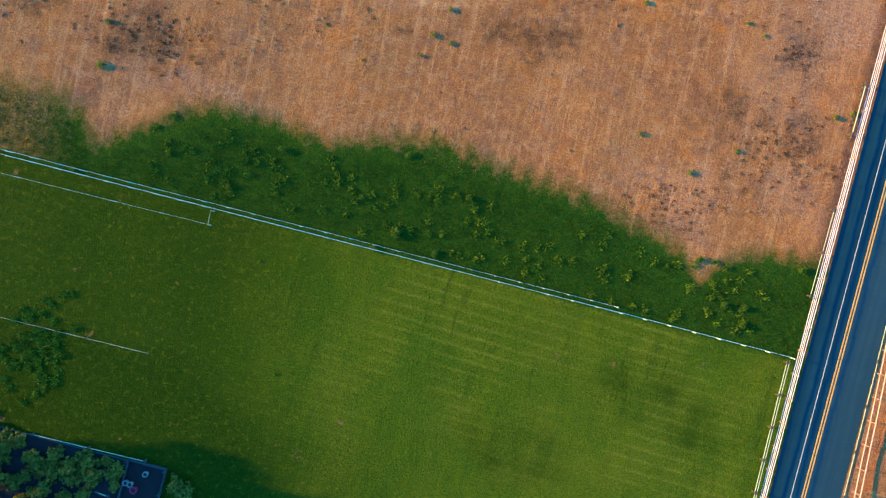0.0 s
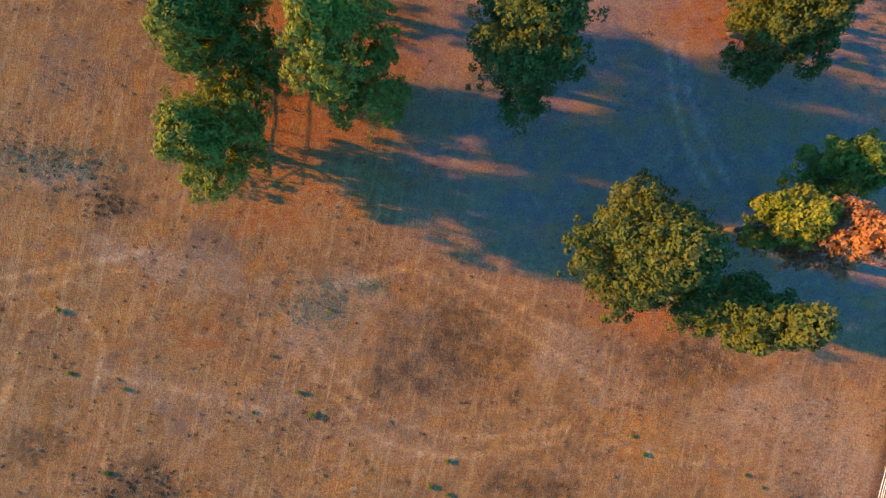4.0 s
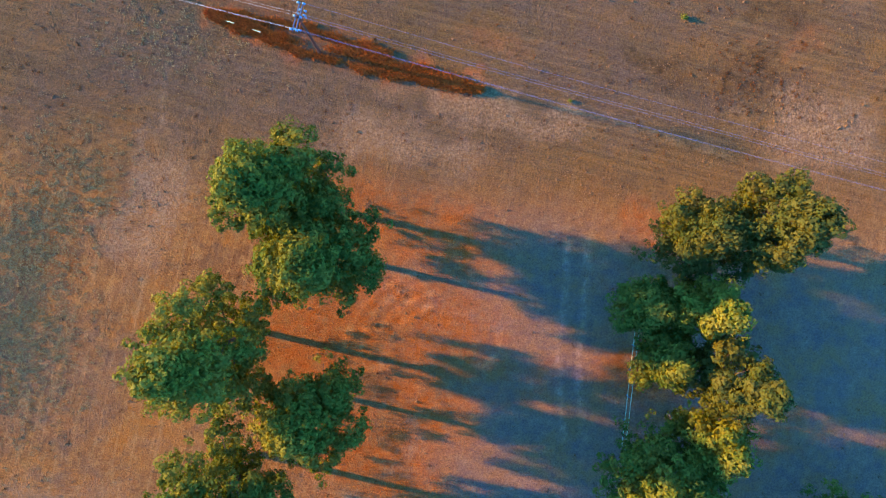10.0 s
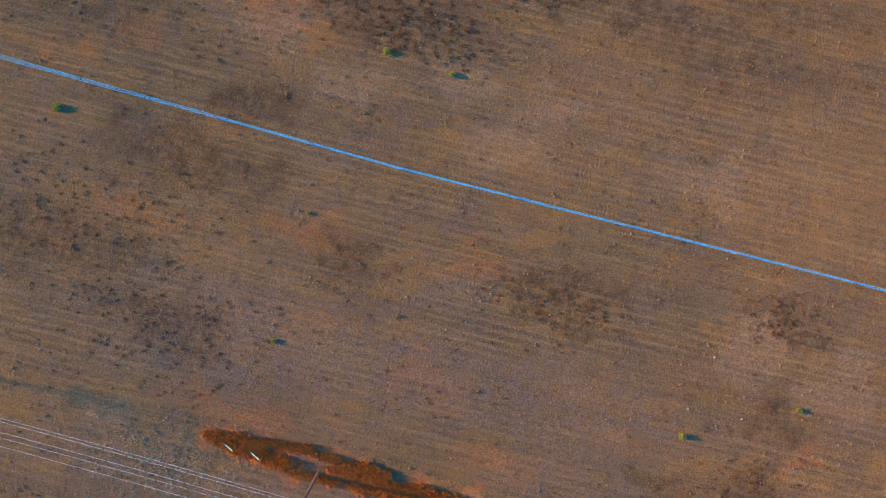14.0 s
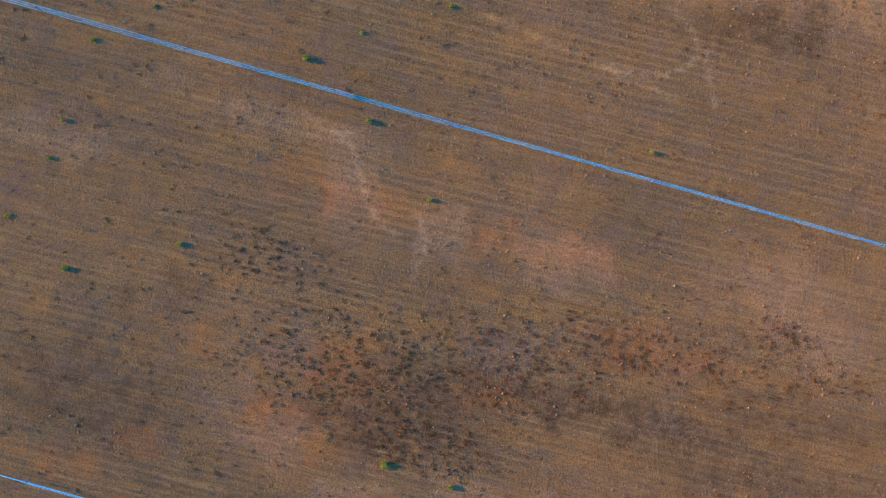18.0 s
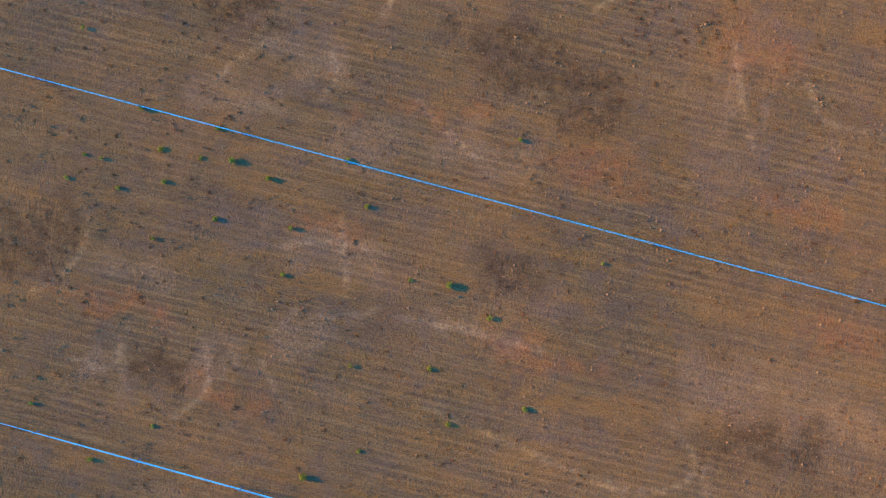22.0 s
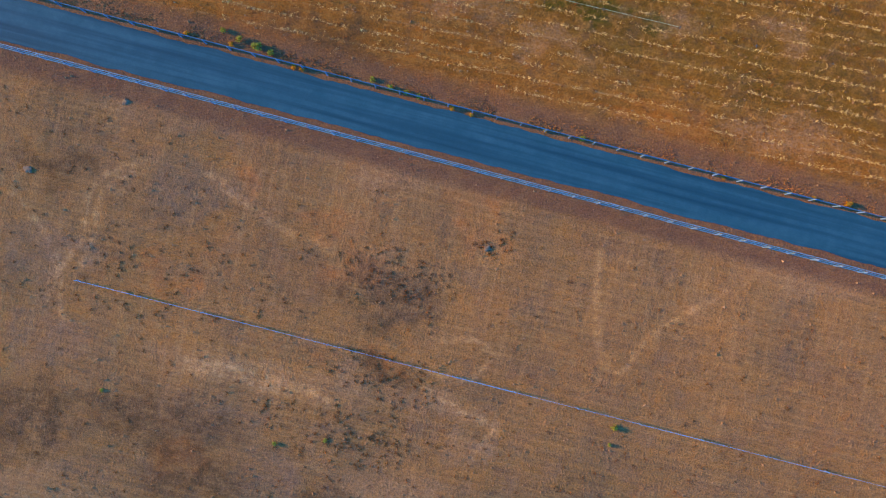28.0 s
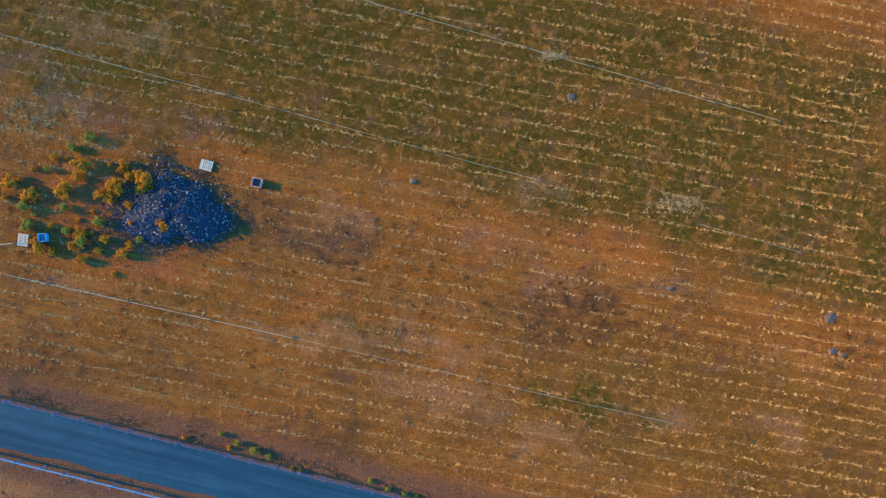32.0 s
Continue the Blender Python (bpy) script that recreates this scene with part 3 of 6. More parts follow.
# fourth field
patch("dark", [(-24.4, 269.6, 6.1, 1.9), (-24.5, 262.3, 3.3, 1.9), (-18.9, 256.7, 5.0, 2.5), (10.6, 251.0, 5.6, 2.5), (15.6, 246.0, 3.3, 2.8), (-12.2, 266.7, 2.8, 1.4), (0.6, 263.4, 3.3, 1.4), (-41.3, 234.5, 5.0, 2.8), (6.2, 253.3, 3.3, 1.9)], 0.8)
patch("pale", [(-3.8, 267.8, 7.2, 2.8), (5.1, 272.8, 1.4, 2.2), (-4.4, 258.4, 0.7, 2.5), (-11.7, 251.1, 3.1, 2.2), (-16.1, 252.8, 3.1, 1.9), (-28.9, 265.7, 5.6, 0.9), (-35.6, 267.4, 4.5, 2.8), (4.4, 241.6, 5.6, 1.7), (30.1, 247.1, 0.9, 4.7), (-8.4, 241.1, 4.5, 1.4)], 0.36)
patch("rust", [(-20.4, 261.2, 0.9, 1.6), (-12.8, 259.5, 3.3, 1.8), (22.4, 265.0, 2.8, 1.8), (17.3, 241.0, 5.6, 1.4), (-1.1, 246.1, 4.5, 1.4), (31.3, 252.6, 4.5, 2.8), (-24.4, 271.2, 3.9, 1.4)], 0.28)
patch("ash", [(-13.4, 255.0, 3.1, 2.5), (-8.9, 265.6, 3.1, 1.9), (23.5, 256.6, 1.9, 3.3), (21.8, 258.8, 3.9, 1.8), (33.0, 254.3, 3.3, 1.8), (28.4, 240.9, 3.6, 2.5), (-37.8, 274.1, 3.3, 1.4), (-18.3, 266.8, 1.6, 2.5), (36.8, 239.2, 1.9, 3.1), (-34.5, 258.5, 5.0, 2.8)], 0.42)
# before the thin fence
patch("dark", [(-4.7, 287.1, 4.7, 2.8), (-28.8, 275.5, 5.8, 1.9), (-4.2, 279.9, 2.5, 1.4), (-26.5, 273.8, 4.5, 2.2), (-39.4, 276.7, 3.6, 3.1)], 0.8)
patch("pale", [(-19.3, 280.0, 8.4, 1.4), (-9.2, 278.2, 4.5, 1.4), (-37.1, 288.9, 1.1, 3.6), (0.8, 276.5, 4.5, 1.4), (36.6, 288.7, 7.2, 1.8), (-39.4, 267.8, 3.3, 1.8)], 0.36)
patch("rust", [(-7.0, 289.9, 2.2, 1.4), (-5.3, 282.1, 2.5, 1.2), (-26.5, 288.9, 2.8, 1.4), (6.5, 291.0, 2.2, 1.0), (22.0, 265.8, 2.8, 1.4)], 0.28)
patch("ash", [(-38.8, 283.9, 3.1, 2.5), (-22.6, 275.5, 4.5, 1.8), (-3.6, 287.7, 4.5, 2.2), (-38.3, 273.9, 3.3, 1.4)], 0.42)
# before the lane
patch("pale", [(-28.4, 306.7, 6.7, 1.4), (-3.4, 300.0, 6.1, 1.4), (34.6, 290.9, 6.7, 1.4), (-36.8, 292.3, 1.4, 3.9)], 0.36)
patch("dark", [(-37.3, 300.6, 3.6, 1.9), (-3.4, 287.7, 5.0, 1.9), (-39.2, 275.0, 4.5, 3.9), (-24.1, 270.5, 6.1, 1.9), (-11.3, 267.0, 3.3, 1.9), (-22.4, 274.9, 3.3, 2.5)], 0.8)
patch("rust", [(-6.7, 290.5, 2.2, 1.4), (3.9, 295.5, 2.2, 1.8), (6.1, 292.1, 2.2, 1.1), (-11.2, 295.0, 3.3, 1.2), (29.6, 298.2, 5.6, 0.9), (35.7, 297.6, 5.6, 0.9), (-5.1, 281.0, 3.3, 0.9), (-18.4, 298.9, 1.7, 1.4), (3.4, 307.2, 3.3, 1.2)], 0.28)
patch("ash", [(-24.0, 298.4, 3.9, 2.5), (-40.2, 292.3, 3.3, 2.8), (-18.4, 303.4, 3.3, 1.4), (-26.8, 300.6, 3.3, 1.4), (-38.6, 282.8, 3.3, 2.8), (-20.8, 276.0, 4.5, 1.8), (-16.9, 270.4, 2.5, 2.5), (-8.5, 265.9, 3.3, 1.4)], 0.42)
# stubble by the lane
patch("dark", [(-36.9, 321.9, 4.5, 2.8), (-10.8, 313.4, 7.2, 1.8), (16.1, 325.4, 3.1, 2.5), (12.7, 321.6, 3.1, 1.9), (-7.5, 311.1, 3.3, 1.4), (-22.5, 312.9, 4.5, 1.4)], 0.8)
patch("pale", [(-36.3, 328.1, 5.6, 0.9), (0.4, 322.2, 5.6, 1.1), (1.5, 317.2, 6.1, 1.7), (24.4, 314.2, 3.3, 1.7), (35.0, 313.6, 3.3, 1.4), (36.1, 302.9, 6.7, 1.7), (11.5, 312.6, 4.5, 1.4), (-8.5, 322.8, 3.3, 1.4)], 0.36)
patch("rust", [(-29.0, 329.7, 3.3, 1.2), (11.1, 328.8, 2.8, 1.4), (29.3, 300.7, 7.8, 1.2), (-18.1, 315.1, 3.3, 1.8), (7.0, 306.5, 4.5, 0.9), (23.7, 304.2, 4.5, 1.2)], 0.28)
patch("olive", [(40.1, 328.1, 6.7, 3.3), (-7.4, 324.5, 3.3, 1.9), (17.1, 315.9, 6.7, 1.0), (-25.2, 327.4, 4.5, 1.0)], 0.7)
# stubble by the stone heap
patch("ash", [(-38.1, 350.7, 3.9, 1.4), (-23.1, 344.3, 3.3, 1.2), (-35.3, 347.3, 3.3, 1.4), (12.4, 328.0, 3.3, 2.2), (-10.5, 332.9, 4.5, 1.8), (6.3, 332.6, 3.3, 1.8), (23.6, 327.2, 3.3, 0.9)], 0.42)
patch("dark", [(-10.5, 332.3, 4.5, 1.9), (16.3, 325.7, 2.8, 1.9), (12.3, 323.0, 3.3, 1.9), (-31.5, 345.0, 2.8, 1.9), (-6.0, 332.8, 2.8, 1.9), (-40.3, 320.0, 4.5, 2.2)], 0.8)
patch("rust", [(-18.2, 340.3, 5.0, 1.8), (-2.5, 339.5, 4.5, 2.2), (8.6, 333.7, 8.4, 2.8), (18.7, 331.3, 6.7, 2.2), (-29.5, 329.3, 4.5, 2.2), (-30.4, 343.9, 1.7, 1.4), (-8.3, 326.1, 5.0, 1.4)], 0.28)
patch("olive", [(-2.4, 345.1, 10.0, 2.5), (22.7, 336.8, 11.1, 3.1), (36.7, 332.1, 6.7, 2.2), (4.4, 352.8, 8.4, 1.9), (-37.0, 347.6, 3.9, 1.2)], 0.7)
patch("pale", [(-8.2, 335.1, 2.8, 1.4), (11.5, 337.0, 3.3, 0.7), (-30.2, 353.4, 8.4, 0.9), (0.5, 317.6, 5.0, 0.9), (-14.0, 323.4, 3.3, 0.9), (-33.1, 345.6, 3.3, 0.7)], 0.36)
# a bare rust-red scar in the fourth field, and the soil round the stone heap
patch("rust", [(-20.4, 261.2, 0.7, 1.5)], 1.0)
patch("dark", [(-31.5, 335.5, 9.0, 4.0), (-17.5, 335.5, 5.0, 3.5), (-24.4, 335.4, 7.5, 5.5)], 0.75)
# the uncut bed at the utility pole
patch("rust", [(-21.0, 131.8, 3.0, 1.2), (-17.0, 130.6, 4.0, 1.3), (-11.0, 129.0, 5.0, 1.5), (-5.0, 127.4, 5.0, 1.4), (0.5, 125.8, 4.0, 1.0)], 1.0)
BARE = [(-13.2, 130.0, 3.2, 0.62), (-10.8, 128.35, 5.0, 0.42), (-4.0, 128.0, 1.4, 0.6), (-16.7, 131.0, 0.8, 0.6)]
patch("ash", BARE, 1.0)
patch("ash", [(-14.0, 125.0, 20.0, 6.0), (4.0, 137.0, 24.0, 5.0), (-22.0, 142.0, 14.0, 6.0), (14.0, 126.0, 12.0, 4.0), (-30.0, 128.0, 10.0, 5.0)], 0.55)
track([(36.8, 248.8), (37.9, 244.9), (44.0, 243.8)])
track([(15.7, 209.7), (22.4, 208.0), (26.9, 211.3)])
track([(23.5, 64.7), (24.7, 57.5), (28.4, 50.8)])
track([(22.1, 64.7), (23.0, 57.5), (26.1, 50.8)])
track([(12.0, 123.4), (19.2, 121.2), (28.2, 118.8)])
track([(-9.4, 235.8), (-8.8, 228.0)])
track([(-0.8, 216.8), (7.0, 213.5), (17.0, 209.0), (23.2, 206.2)])
track([(22.4, 215.7), (26.0, 211.7), (27.1, 205.6)])
track([(-15.2, 233.0), (-8.6, 233.6), (-5.2, 231.9)])
track([(15.7, 256.1), (19.0, 258.3), (22.4, 258.8)])
track([(-17.2, 75.3), (-17.8, 78.1), (-15.6, 80.9)])
track([(-8.7, 97.4), (-7.6, 101.8), (-5.2, 104.6), (-1.3, 106.1)])
track([(-7.6, 97.4), (-6.5, 101.3), (-4.0, 103.8), (-0.4, 105.2)])
track([(-10.1, 98.2), (-8.9, 102.5), (-6.3, 105.6), (-2.1, 107.0)])
track([(-6.2, 97.4), (-5.1, 100.7), (-3.0, 103.0), (0.1, 104.1)])
track([(4.4, 97.5), (5.5, 99.7), (5.7, 101.9)])
track([(12.4, 110.3), (12.1, 103.6), (11.3, 97.5), (12.2, 90.8)])
track([(14.3, 110.4), (14.1, 103.7), (13.3, 97.5), (14.2, 90.8)])
track([(15.5, 81.3), (16.9, 78.0), (18.8, 74.6)])
track([(16.8, 81.3), (18.3, 78.0), (20.2, 75.2)])
track([(-7.2, 74.0), (-6.3, 72.6), (-5.2, 72.3)])
track([(-6.9, 74.5), (-5.5, 73.3), (-4.4, 73.0)])
track([(-43.4, 41.2), (-35.7, 42.6), (-27.9, 44.3)])
track([(-43.4, 39.7), (-36.7, 40.7), (-29.5, 42.6)])
track([(-42.8, 29.2), (-42.3, 33.7), (-40.1, 37.6), (-37.3, 38.7), (-34.5, 37.1), (-33.1, 34.8), (-33.9, 30.9)])
track([(-1.2, 41.7), (4.4, 38.4), (10.0, 35.1), (15.6, 31.2)])
track([(1.0, 42.8), (6.6, 39.5), (12.2, 36.2)])
track([(-14.5, 40.0), (-7.9, 41.1), (-3.4, 42.8), (-1.2, 41.7)])
track([(-13.5, 33.3), (-10.2, 29.4), (-5.7, 25.2), (0.4, 23.6), (6.5, 24.5), (12.1, 25.6)])
track([(-12.1, 34.4), (-7.9, 29.4), (-3.5, 26.6), (4.3, 25.6), (12.6, 26.7)])
track([(-33.5, 32.0), (-27.9, 30.7), (-21.3, 29.3), (-16.8, 28.2)])
track([(16.5, 25.6), (22.1, 23.7), (28.8, 23.2)])
track([(-42.4, 29.8), (-41.6, 34.2)])
track([(16.8, 291.5), (16.2, 283.7), (17.6, 279.7), (19.4, 279.6), (20.7, 282.6), (24.3, 284.8), (29.3, 287.6)])
track([(0.8, 279.4), (3.9, 278.7), (6.5, 281.2), (4.7, 283.2), (1.4, 282.9)])
track([(-24.3, 281.1), (-19.3, 280.2), (-13.7, 278.5), (-11.5, 277.4)])
track([(-24.3, 280.3), (-18.7, 279.1), (-13.1, 277.6)])
track([(-36.8, 289.5), (-34.0, 293.4), (-34.0, 297.3), (-31.8, 299.8), (-28.1, 300.7)])
track([(-21.8, 299.5), (-18.4, 296.7), (-14.5, 293.9), (-9.5, 291.9)])
track([(-41.2, 297.9), (-37.9, 294.0), (-36.6, 290.6), (-36.3, 285.0)])
track([(-35.2, 289.5), (-32.9, 293.4), (-32.9, 296.7), (-30.7, 299.2), (-27.9, 299.9)])
track([(-0.7, 278.2), (2.7, 275.9), (6.0, 274.5)])
track([(-20.7, 281.1), (-16.3, 278.3), (-11.3, 278.2), (-9.6, 276.5)])
track([(-34.1, 236.0), (-34.6, 232.6), (-36.9, 230.1), (-39.6, 228.7)])
track([(-35.8, 222.0), (-31.9, 220.4), (-31.1, 223.1)])
track([(-23.3, 224.2), (-22.3, 220.9), (-22.7, 218.1), (-25.8, 216.2)])
track([(-17.4, 222.0), (-16.3, 219.2), (-14.1, 216.4)])
track([(-14.1, 226.5), (-9.6, 225.6), (-5.7, 226.7)])
track([(-4.1, 225.9), (0.4, 225.0), (4.8, 224.2), (10.4, 222.5)])
track([(-3.9, 260.6), (-4.1, 257.8), (-5.0, 255.6)])
track([(3.4, 270.0), (5.1, 272.8), (6.2, 274.2)])
track([(29.6, 252.7), (30.1, 247.1), (31.2, 242.6)])
track([(-21.7, 249.5), (-18.4, 252.3), (-15.6, 253.4)])
track([(-10.6, 252.8), (-9.5, 249.4), (-11.7, 247.2)])
track([(-1.7, 247.2), (0.6, 244.4), (3.9, 241.6)])
track([(-9.0, 203.0), (-7.9, 198.5), (-6.5, 194.6), (-4.5, 193.0)])
track([(-2.6, 195.2), (-1.2, 192.4), (-2.0, 189.6), (-3.1, 188.0)])
track([(-18.5, 205.7), (-12.3, 204.6), (-9.0, 201.9)])
track([(-26.9, 127.5), (-28.0, 123.1), (-26.9, 119.7)])


def build_ground():
    xs, ys = spaced(-52, 52, 0.38, 2500), spaced(-34, 366, 0.38, 2500)
    X, Y = np.meshgrid(xs, ys)
    near = (np.abs(X) < 70) & (Y > -50) & (Y < 385)
    Z = np.where(near, rise(X, Y), 0.0)
    su = (X - MID_FENCE.x) * U.x + (Y - MID_FENCE.y) * U.y
    sv = (X - MID_FENCE.x) * V.x + (Y - MID_FENCE.y) * V.y      # metres past the paddock fence
    gv = (X - GRAVEL_MID.x) * V.x + (Y - GRAVEL_MID.y) * V.y    # metres past the gravel lane
    ru = (X - ROAD_MID.x) * U.x + (Y - ROAD_MID.y) * U.y        # metres past the paved road
    Z = np.where((np.abs(gv) < 4) | (np.abs(ru) < 6), 0.0, Z)
    m = {}
    # how far the wild green reaches past the fence, by the way along it
    reach = np.interp(su, [-44, -41, -38.5, -36, -33.5, -29, -25, -19, -14, -10.5, -3.5, 1, 6.5, 12.5, 17, 19.5, 23, 24.5, 27, 30, 37],
                      [7.7, 7.8, 6.3, 3.1, 4.6, 8.1, 9.6, 9.7, 8.8, 10.2, 11.9, 11.1, 10.6, 10.2, 8.9, 8.7, 7.3, 4.8, 8.1, 9.3, 10.1])
    reach = reach + 0.5 * wavy(X, Y, 3.0, 3)
    m["green"] = np.where(ru < -3.3, soft(reach - sv + 0.3, -3.0, 3.0), 0) * np.interp(su, [-43, -35], [0.55, 1.0]) ** (sv > 0)
    m["lawn"] = soft(-sv, -0.2, 0.4)
    # darker green towards the left and lower left, and in three ovals
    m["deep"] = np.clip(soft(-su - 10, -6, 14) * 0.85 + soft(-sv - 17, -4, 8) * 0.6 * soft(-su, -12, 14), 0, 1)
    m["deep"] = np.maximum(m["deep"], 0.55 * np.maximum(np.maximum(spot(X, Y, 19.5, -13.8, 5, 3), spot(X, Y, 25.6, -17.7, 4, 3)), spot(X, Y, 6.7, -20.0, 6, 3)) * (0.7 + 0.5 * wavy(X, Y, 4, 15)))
    m["verge"] = soft(2.4 - np.abs(gv + 2.2), -0.6, 0.6) + soft(1.8 - np.abs(gv - 3.6), -1, 1) * 0.8 + soft(0.9 - np.abs(ru + 4.0), -0.5, 0.5)
    m["verge"] = np.clip(m["verge"], 0, 1)
    m["stubble"] = soft(gv, 2.5, 6.0)
    m["olive"] = soft(gv - 33 - 2 * wavy(X, Y, 18, 5), -3, 3) * soft(57 - gv, -2, 3) + 0.5 * soft(gv - 9, -2, 4) * soft(25 - gv, -3, 5) * soft(X, 0, 22)
    m["soil"] = np.clip(soft(Y + 0.10 * X, 106, 124) * (0.92 + 0.1 * wavy(X, Y, 40, 6)), 0, 1) * (1 - 0.12 * soft(X + 0.25 * (Y - 150) * (Y < 190), 18, 48) * soft(300 - Y, 0, 30)) * (1 - 0.33 * soft(Y, 255, 285))
    grove = np.zeros(X.shape)
    for x, y, r in LITTER:
        grove = np.maximum(grove, spot(X, Y, x, y, r * 1.5, r))
    # where tree shade falls in the grove, the ground colour is tinted bluer
    m["grove_shade"] = 0.85 * soft(Y + 0.22 * X, 38, 52) * soft(118 - Y - 0.12 * X, 0, 10) * soft(X + 4 * wavy(X, Y, 12, 14), -16, 10) * soft(70 - X, 0, 20)
    m["litter"] = np.maximum(grove, 0.5 * soft(ru, 3.4, 3.8) * soft(6.8 - ru, 0, 0.8))
    WX, WY = X + 2.2 * wavy(X, Y, 8, 51) + 0.9 * wavy(X, Y, 2.6, 52), Y + 1.0 * wavy(X, Y, 7, 53) + 0.5 * wavy(X, Y, 2.2, 54)
    cover = {}
    for kind, ovals in PATCHES.items():
        out = np.zeros(X.shape)
        for x, y, rx, ry, strength in ovals:
            r = 1.4 * max(rx, ry) + 3
            w = np.s_[np.searchsorted(ys, y - r):np.searchsorted(ys, y + r), np.searchsorted(xs, x - r):np.searchsorted(xs, x + r)]
            out[w] = np.maximum(out[w], strength * spot(WX[w], WY[w], x, y, rx, ry))
        cover[kind] = out
    m["pale"] = np.maximum(cover["pale"], 0.4 * soft(ru, 3.3, 3.7) * soft(6.2 - ru, 0, 1.5))
    m["dark"] = np.maximum(cover["dark"], 0.75 * soft(ru, 6.8, 8.2))
    m["ash"] = cover["ash"]
    m["litter"] = np.maximum(m["litter"], cover["rust"])
    m["olive"] = np.clip(m["olive"] + cover["olive"] - 0.8 * cover["rust"], 0, 1)
    ruts = np.zeros(X.shape)
    for way in TRACKS:
        px, py = [p[0] for p in way], [p[1] for p in way]
        w = np.s_[np.searchsorted(ys, min(py) - 1):np.searchsorted(ys, max(py) + 1), np.searchsorted(xs, min(px) - 1):np.searchsorted(xs, max(px) + 1)]
        ruts[w] = np.maximum(ruts[w], soft(0.3 - line_gap(X[w], Y[w], way), -0.25, 0.25))
    m["track"] = ruts
    ny, nx = X.shape
    i = np.arange(ny * nx).reshape(ny, nx)
    quads = np.stack([i[:-1, :-1], i[:-1, 1:], i[1:, 1:], i[1:, :-1]], -1).reshape(-1, 4)
    me = bpy.data.meshes.new("ground")
    me.vertices.add(ny * nx)
    me.vertices.foreach_set("co", np.stack([X, Y, Z], -1).astype(np.float32).ravel())
    me.loops.add(len(quads) * 4)
    me.loops.foreach_set("vertex_index", quads.astype(np.int32).ravel())
    me.polygons.add(len(quads))
    me.polygons.foreach_set("loop_start", np.arange(0, len(quads) * 4, 4, dtype=np.int32))
    for name, values in m.items():
        me.attributes.new(name, "FLOAT", "POINT").data.foreach_set("value", values.astype(np.float32).ravel())
    me.materials.append(GROUND)
    me.update(calc_edges=True)
    me.shade_smooth()
    return tagged(new("ground", me), "dry brown grassland with a mown green paddock and stubble rows", "ground", kind="structure")


build_ground()


# ---- roads ----
def strip(name, mid, along, across, lo, hi, z, material, length=700.0, ragged=0.0, step=2.0, seed=1):
    """A long slab laid along a way, between two offsets from its middle, with a thickness of its own."""
    g = np.random.default_rng(seed)
    n = int(length / step)
    verts, faces = [], []
    w0 = w1 = 0.0
    for i in range(n + 1):
        d = -length / 2 + i * step
        w0, w1 = 0.75 * w0 + g.uniform(-1, 1) * ragged, 0.75 * w1 + g.uniform(-1, 1) * ragged
        a, b = mid + along * d + across * (lo + w0), mid + along * d + across * (hi + w1)
        verts += [(a.x, a.y, -0.12), (a.x, a.y, z), (b.x, b.y, z), (b.x, b.y, -0.12)]
        if i:
            k = i * 4
            for j in range(3):
                faces.append((k - 4 + j, k + j, k + j + 1, k - 3 + j))
    return mesh_of(name, verts, faces, material)


road = thing("road", "two-lane asphalt road with double yellow and white lines", "road", kind="structure")
part("near_lane", strip("near_lane", ROAD_MID, V, U, -3.25, -0.02, 0.03, ASPHALT, step=20), None, road)
part("far_lane", strip("far_lane", ROAD_MID, V, U, 0.0, 3.5, 0.034, ASPHALT_NEW, step=20), None, road)
part("white_line", strip("white_line", ROAD_MID, V, U, -1.23, -1.17, 0.04, ROAD_WHITE, step=20), None, road)
part("yellow_line", strip("yellow_line", ROAD_MID, V, U, -0.19, -0.07, 0.041, YELLOW, step=20), None, road)
part("yellow_line", strip("yellow_line", ROAD_MID, V, U, 0.08, 0.2, 0.043, YELLOW, step=20), None, road)
lane = new("lane", strip("lane", GRAVEL_MID, U, V, -1.75, 2.5, 0.035, GRAVEL, step=0.7, ragged=0.1))
tagged(lane, "blue-grey gravel farm lane between two fences", "farm lane", kind="structure")


# ---- fences ----
def rail_fence(name, label, a, b, gap, heights, rail, post, material, post_mat, group="", spread=0.0, lean=0.0):
    """A straight fence from a to b: posts at every gap and one rail a bay at each height."""
    a, b = Vector((*a, 0)), Vector((*b, 0))
    n = max(1, round((b - a).length / gap))
    gap = (b - a).length / n
    turn = math.degrees(math.atan2(b.y - a.y, b.x - a.x))
    top = thing(name, label, "fence", a, turn, group)
    bar = melt(box(gap - 0.02, rail[0], rail[1], (gap / 2, post[0] / 2 + rail[0] / 2 - 0.01, 0), min(rail) * 0.15), "rail", material)
    stake = melt(box(post[0], post[0], post[1] + 0.3, (0, 0, post[1] / 2 - 0.15), post[0] * 0.12), "post", post_mat)
    for i in range(n + 1):
        p = part("post", stake, None, top)
        p.location, p.rotation_euler = (i * gap, 0, 0), (random.uniform(-0.02, 0.02), random.uniform(-0.02, 0.02), 0)
        if i < n:
            for k, h in enumerate(heights):
                r = part("rail", bar, None, top)
                r.location, r.rotation_euler = (i * gap, (spread + lean * (1 - i / n) ** 2) * (k - (len(heights) - 1) / 2) + random.uniform(-0.01, 0.01), h + random.uniform(-0.015, 0.015)), (0, random.uniform(-0.006, 0.006), 0)
    return top


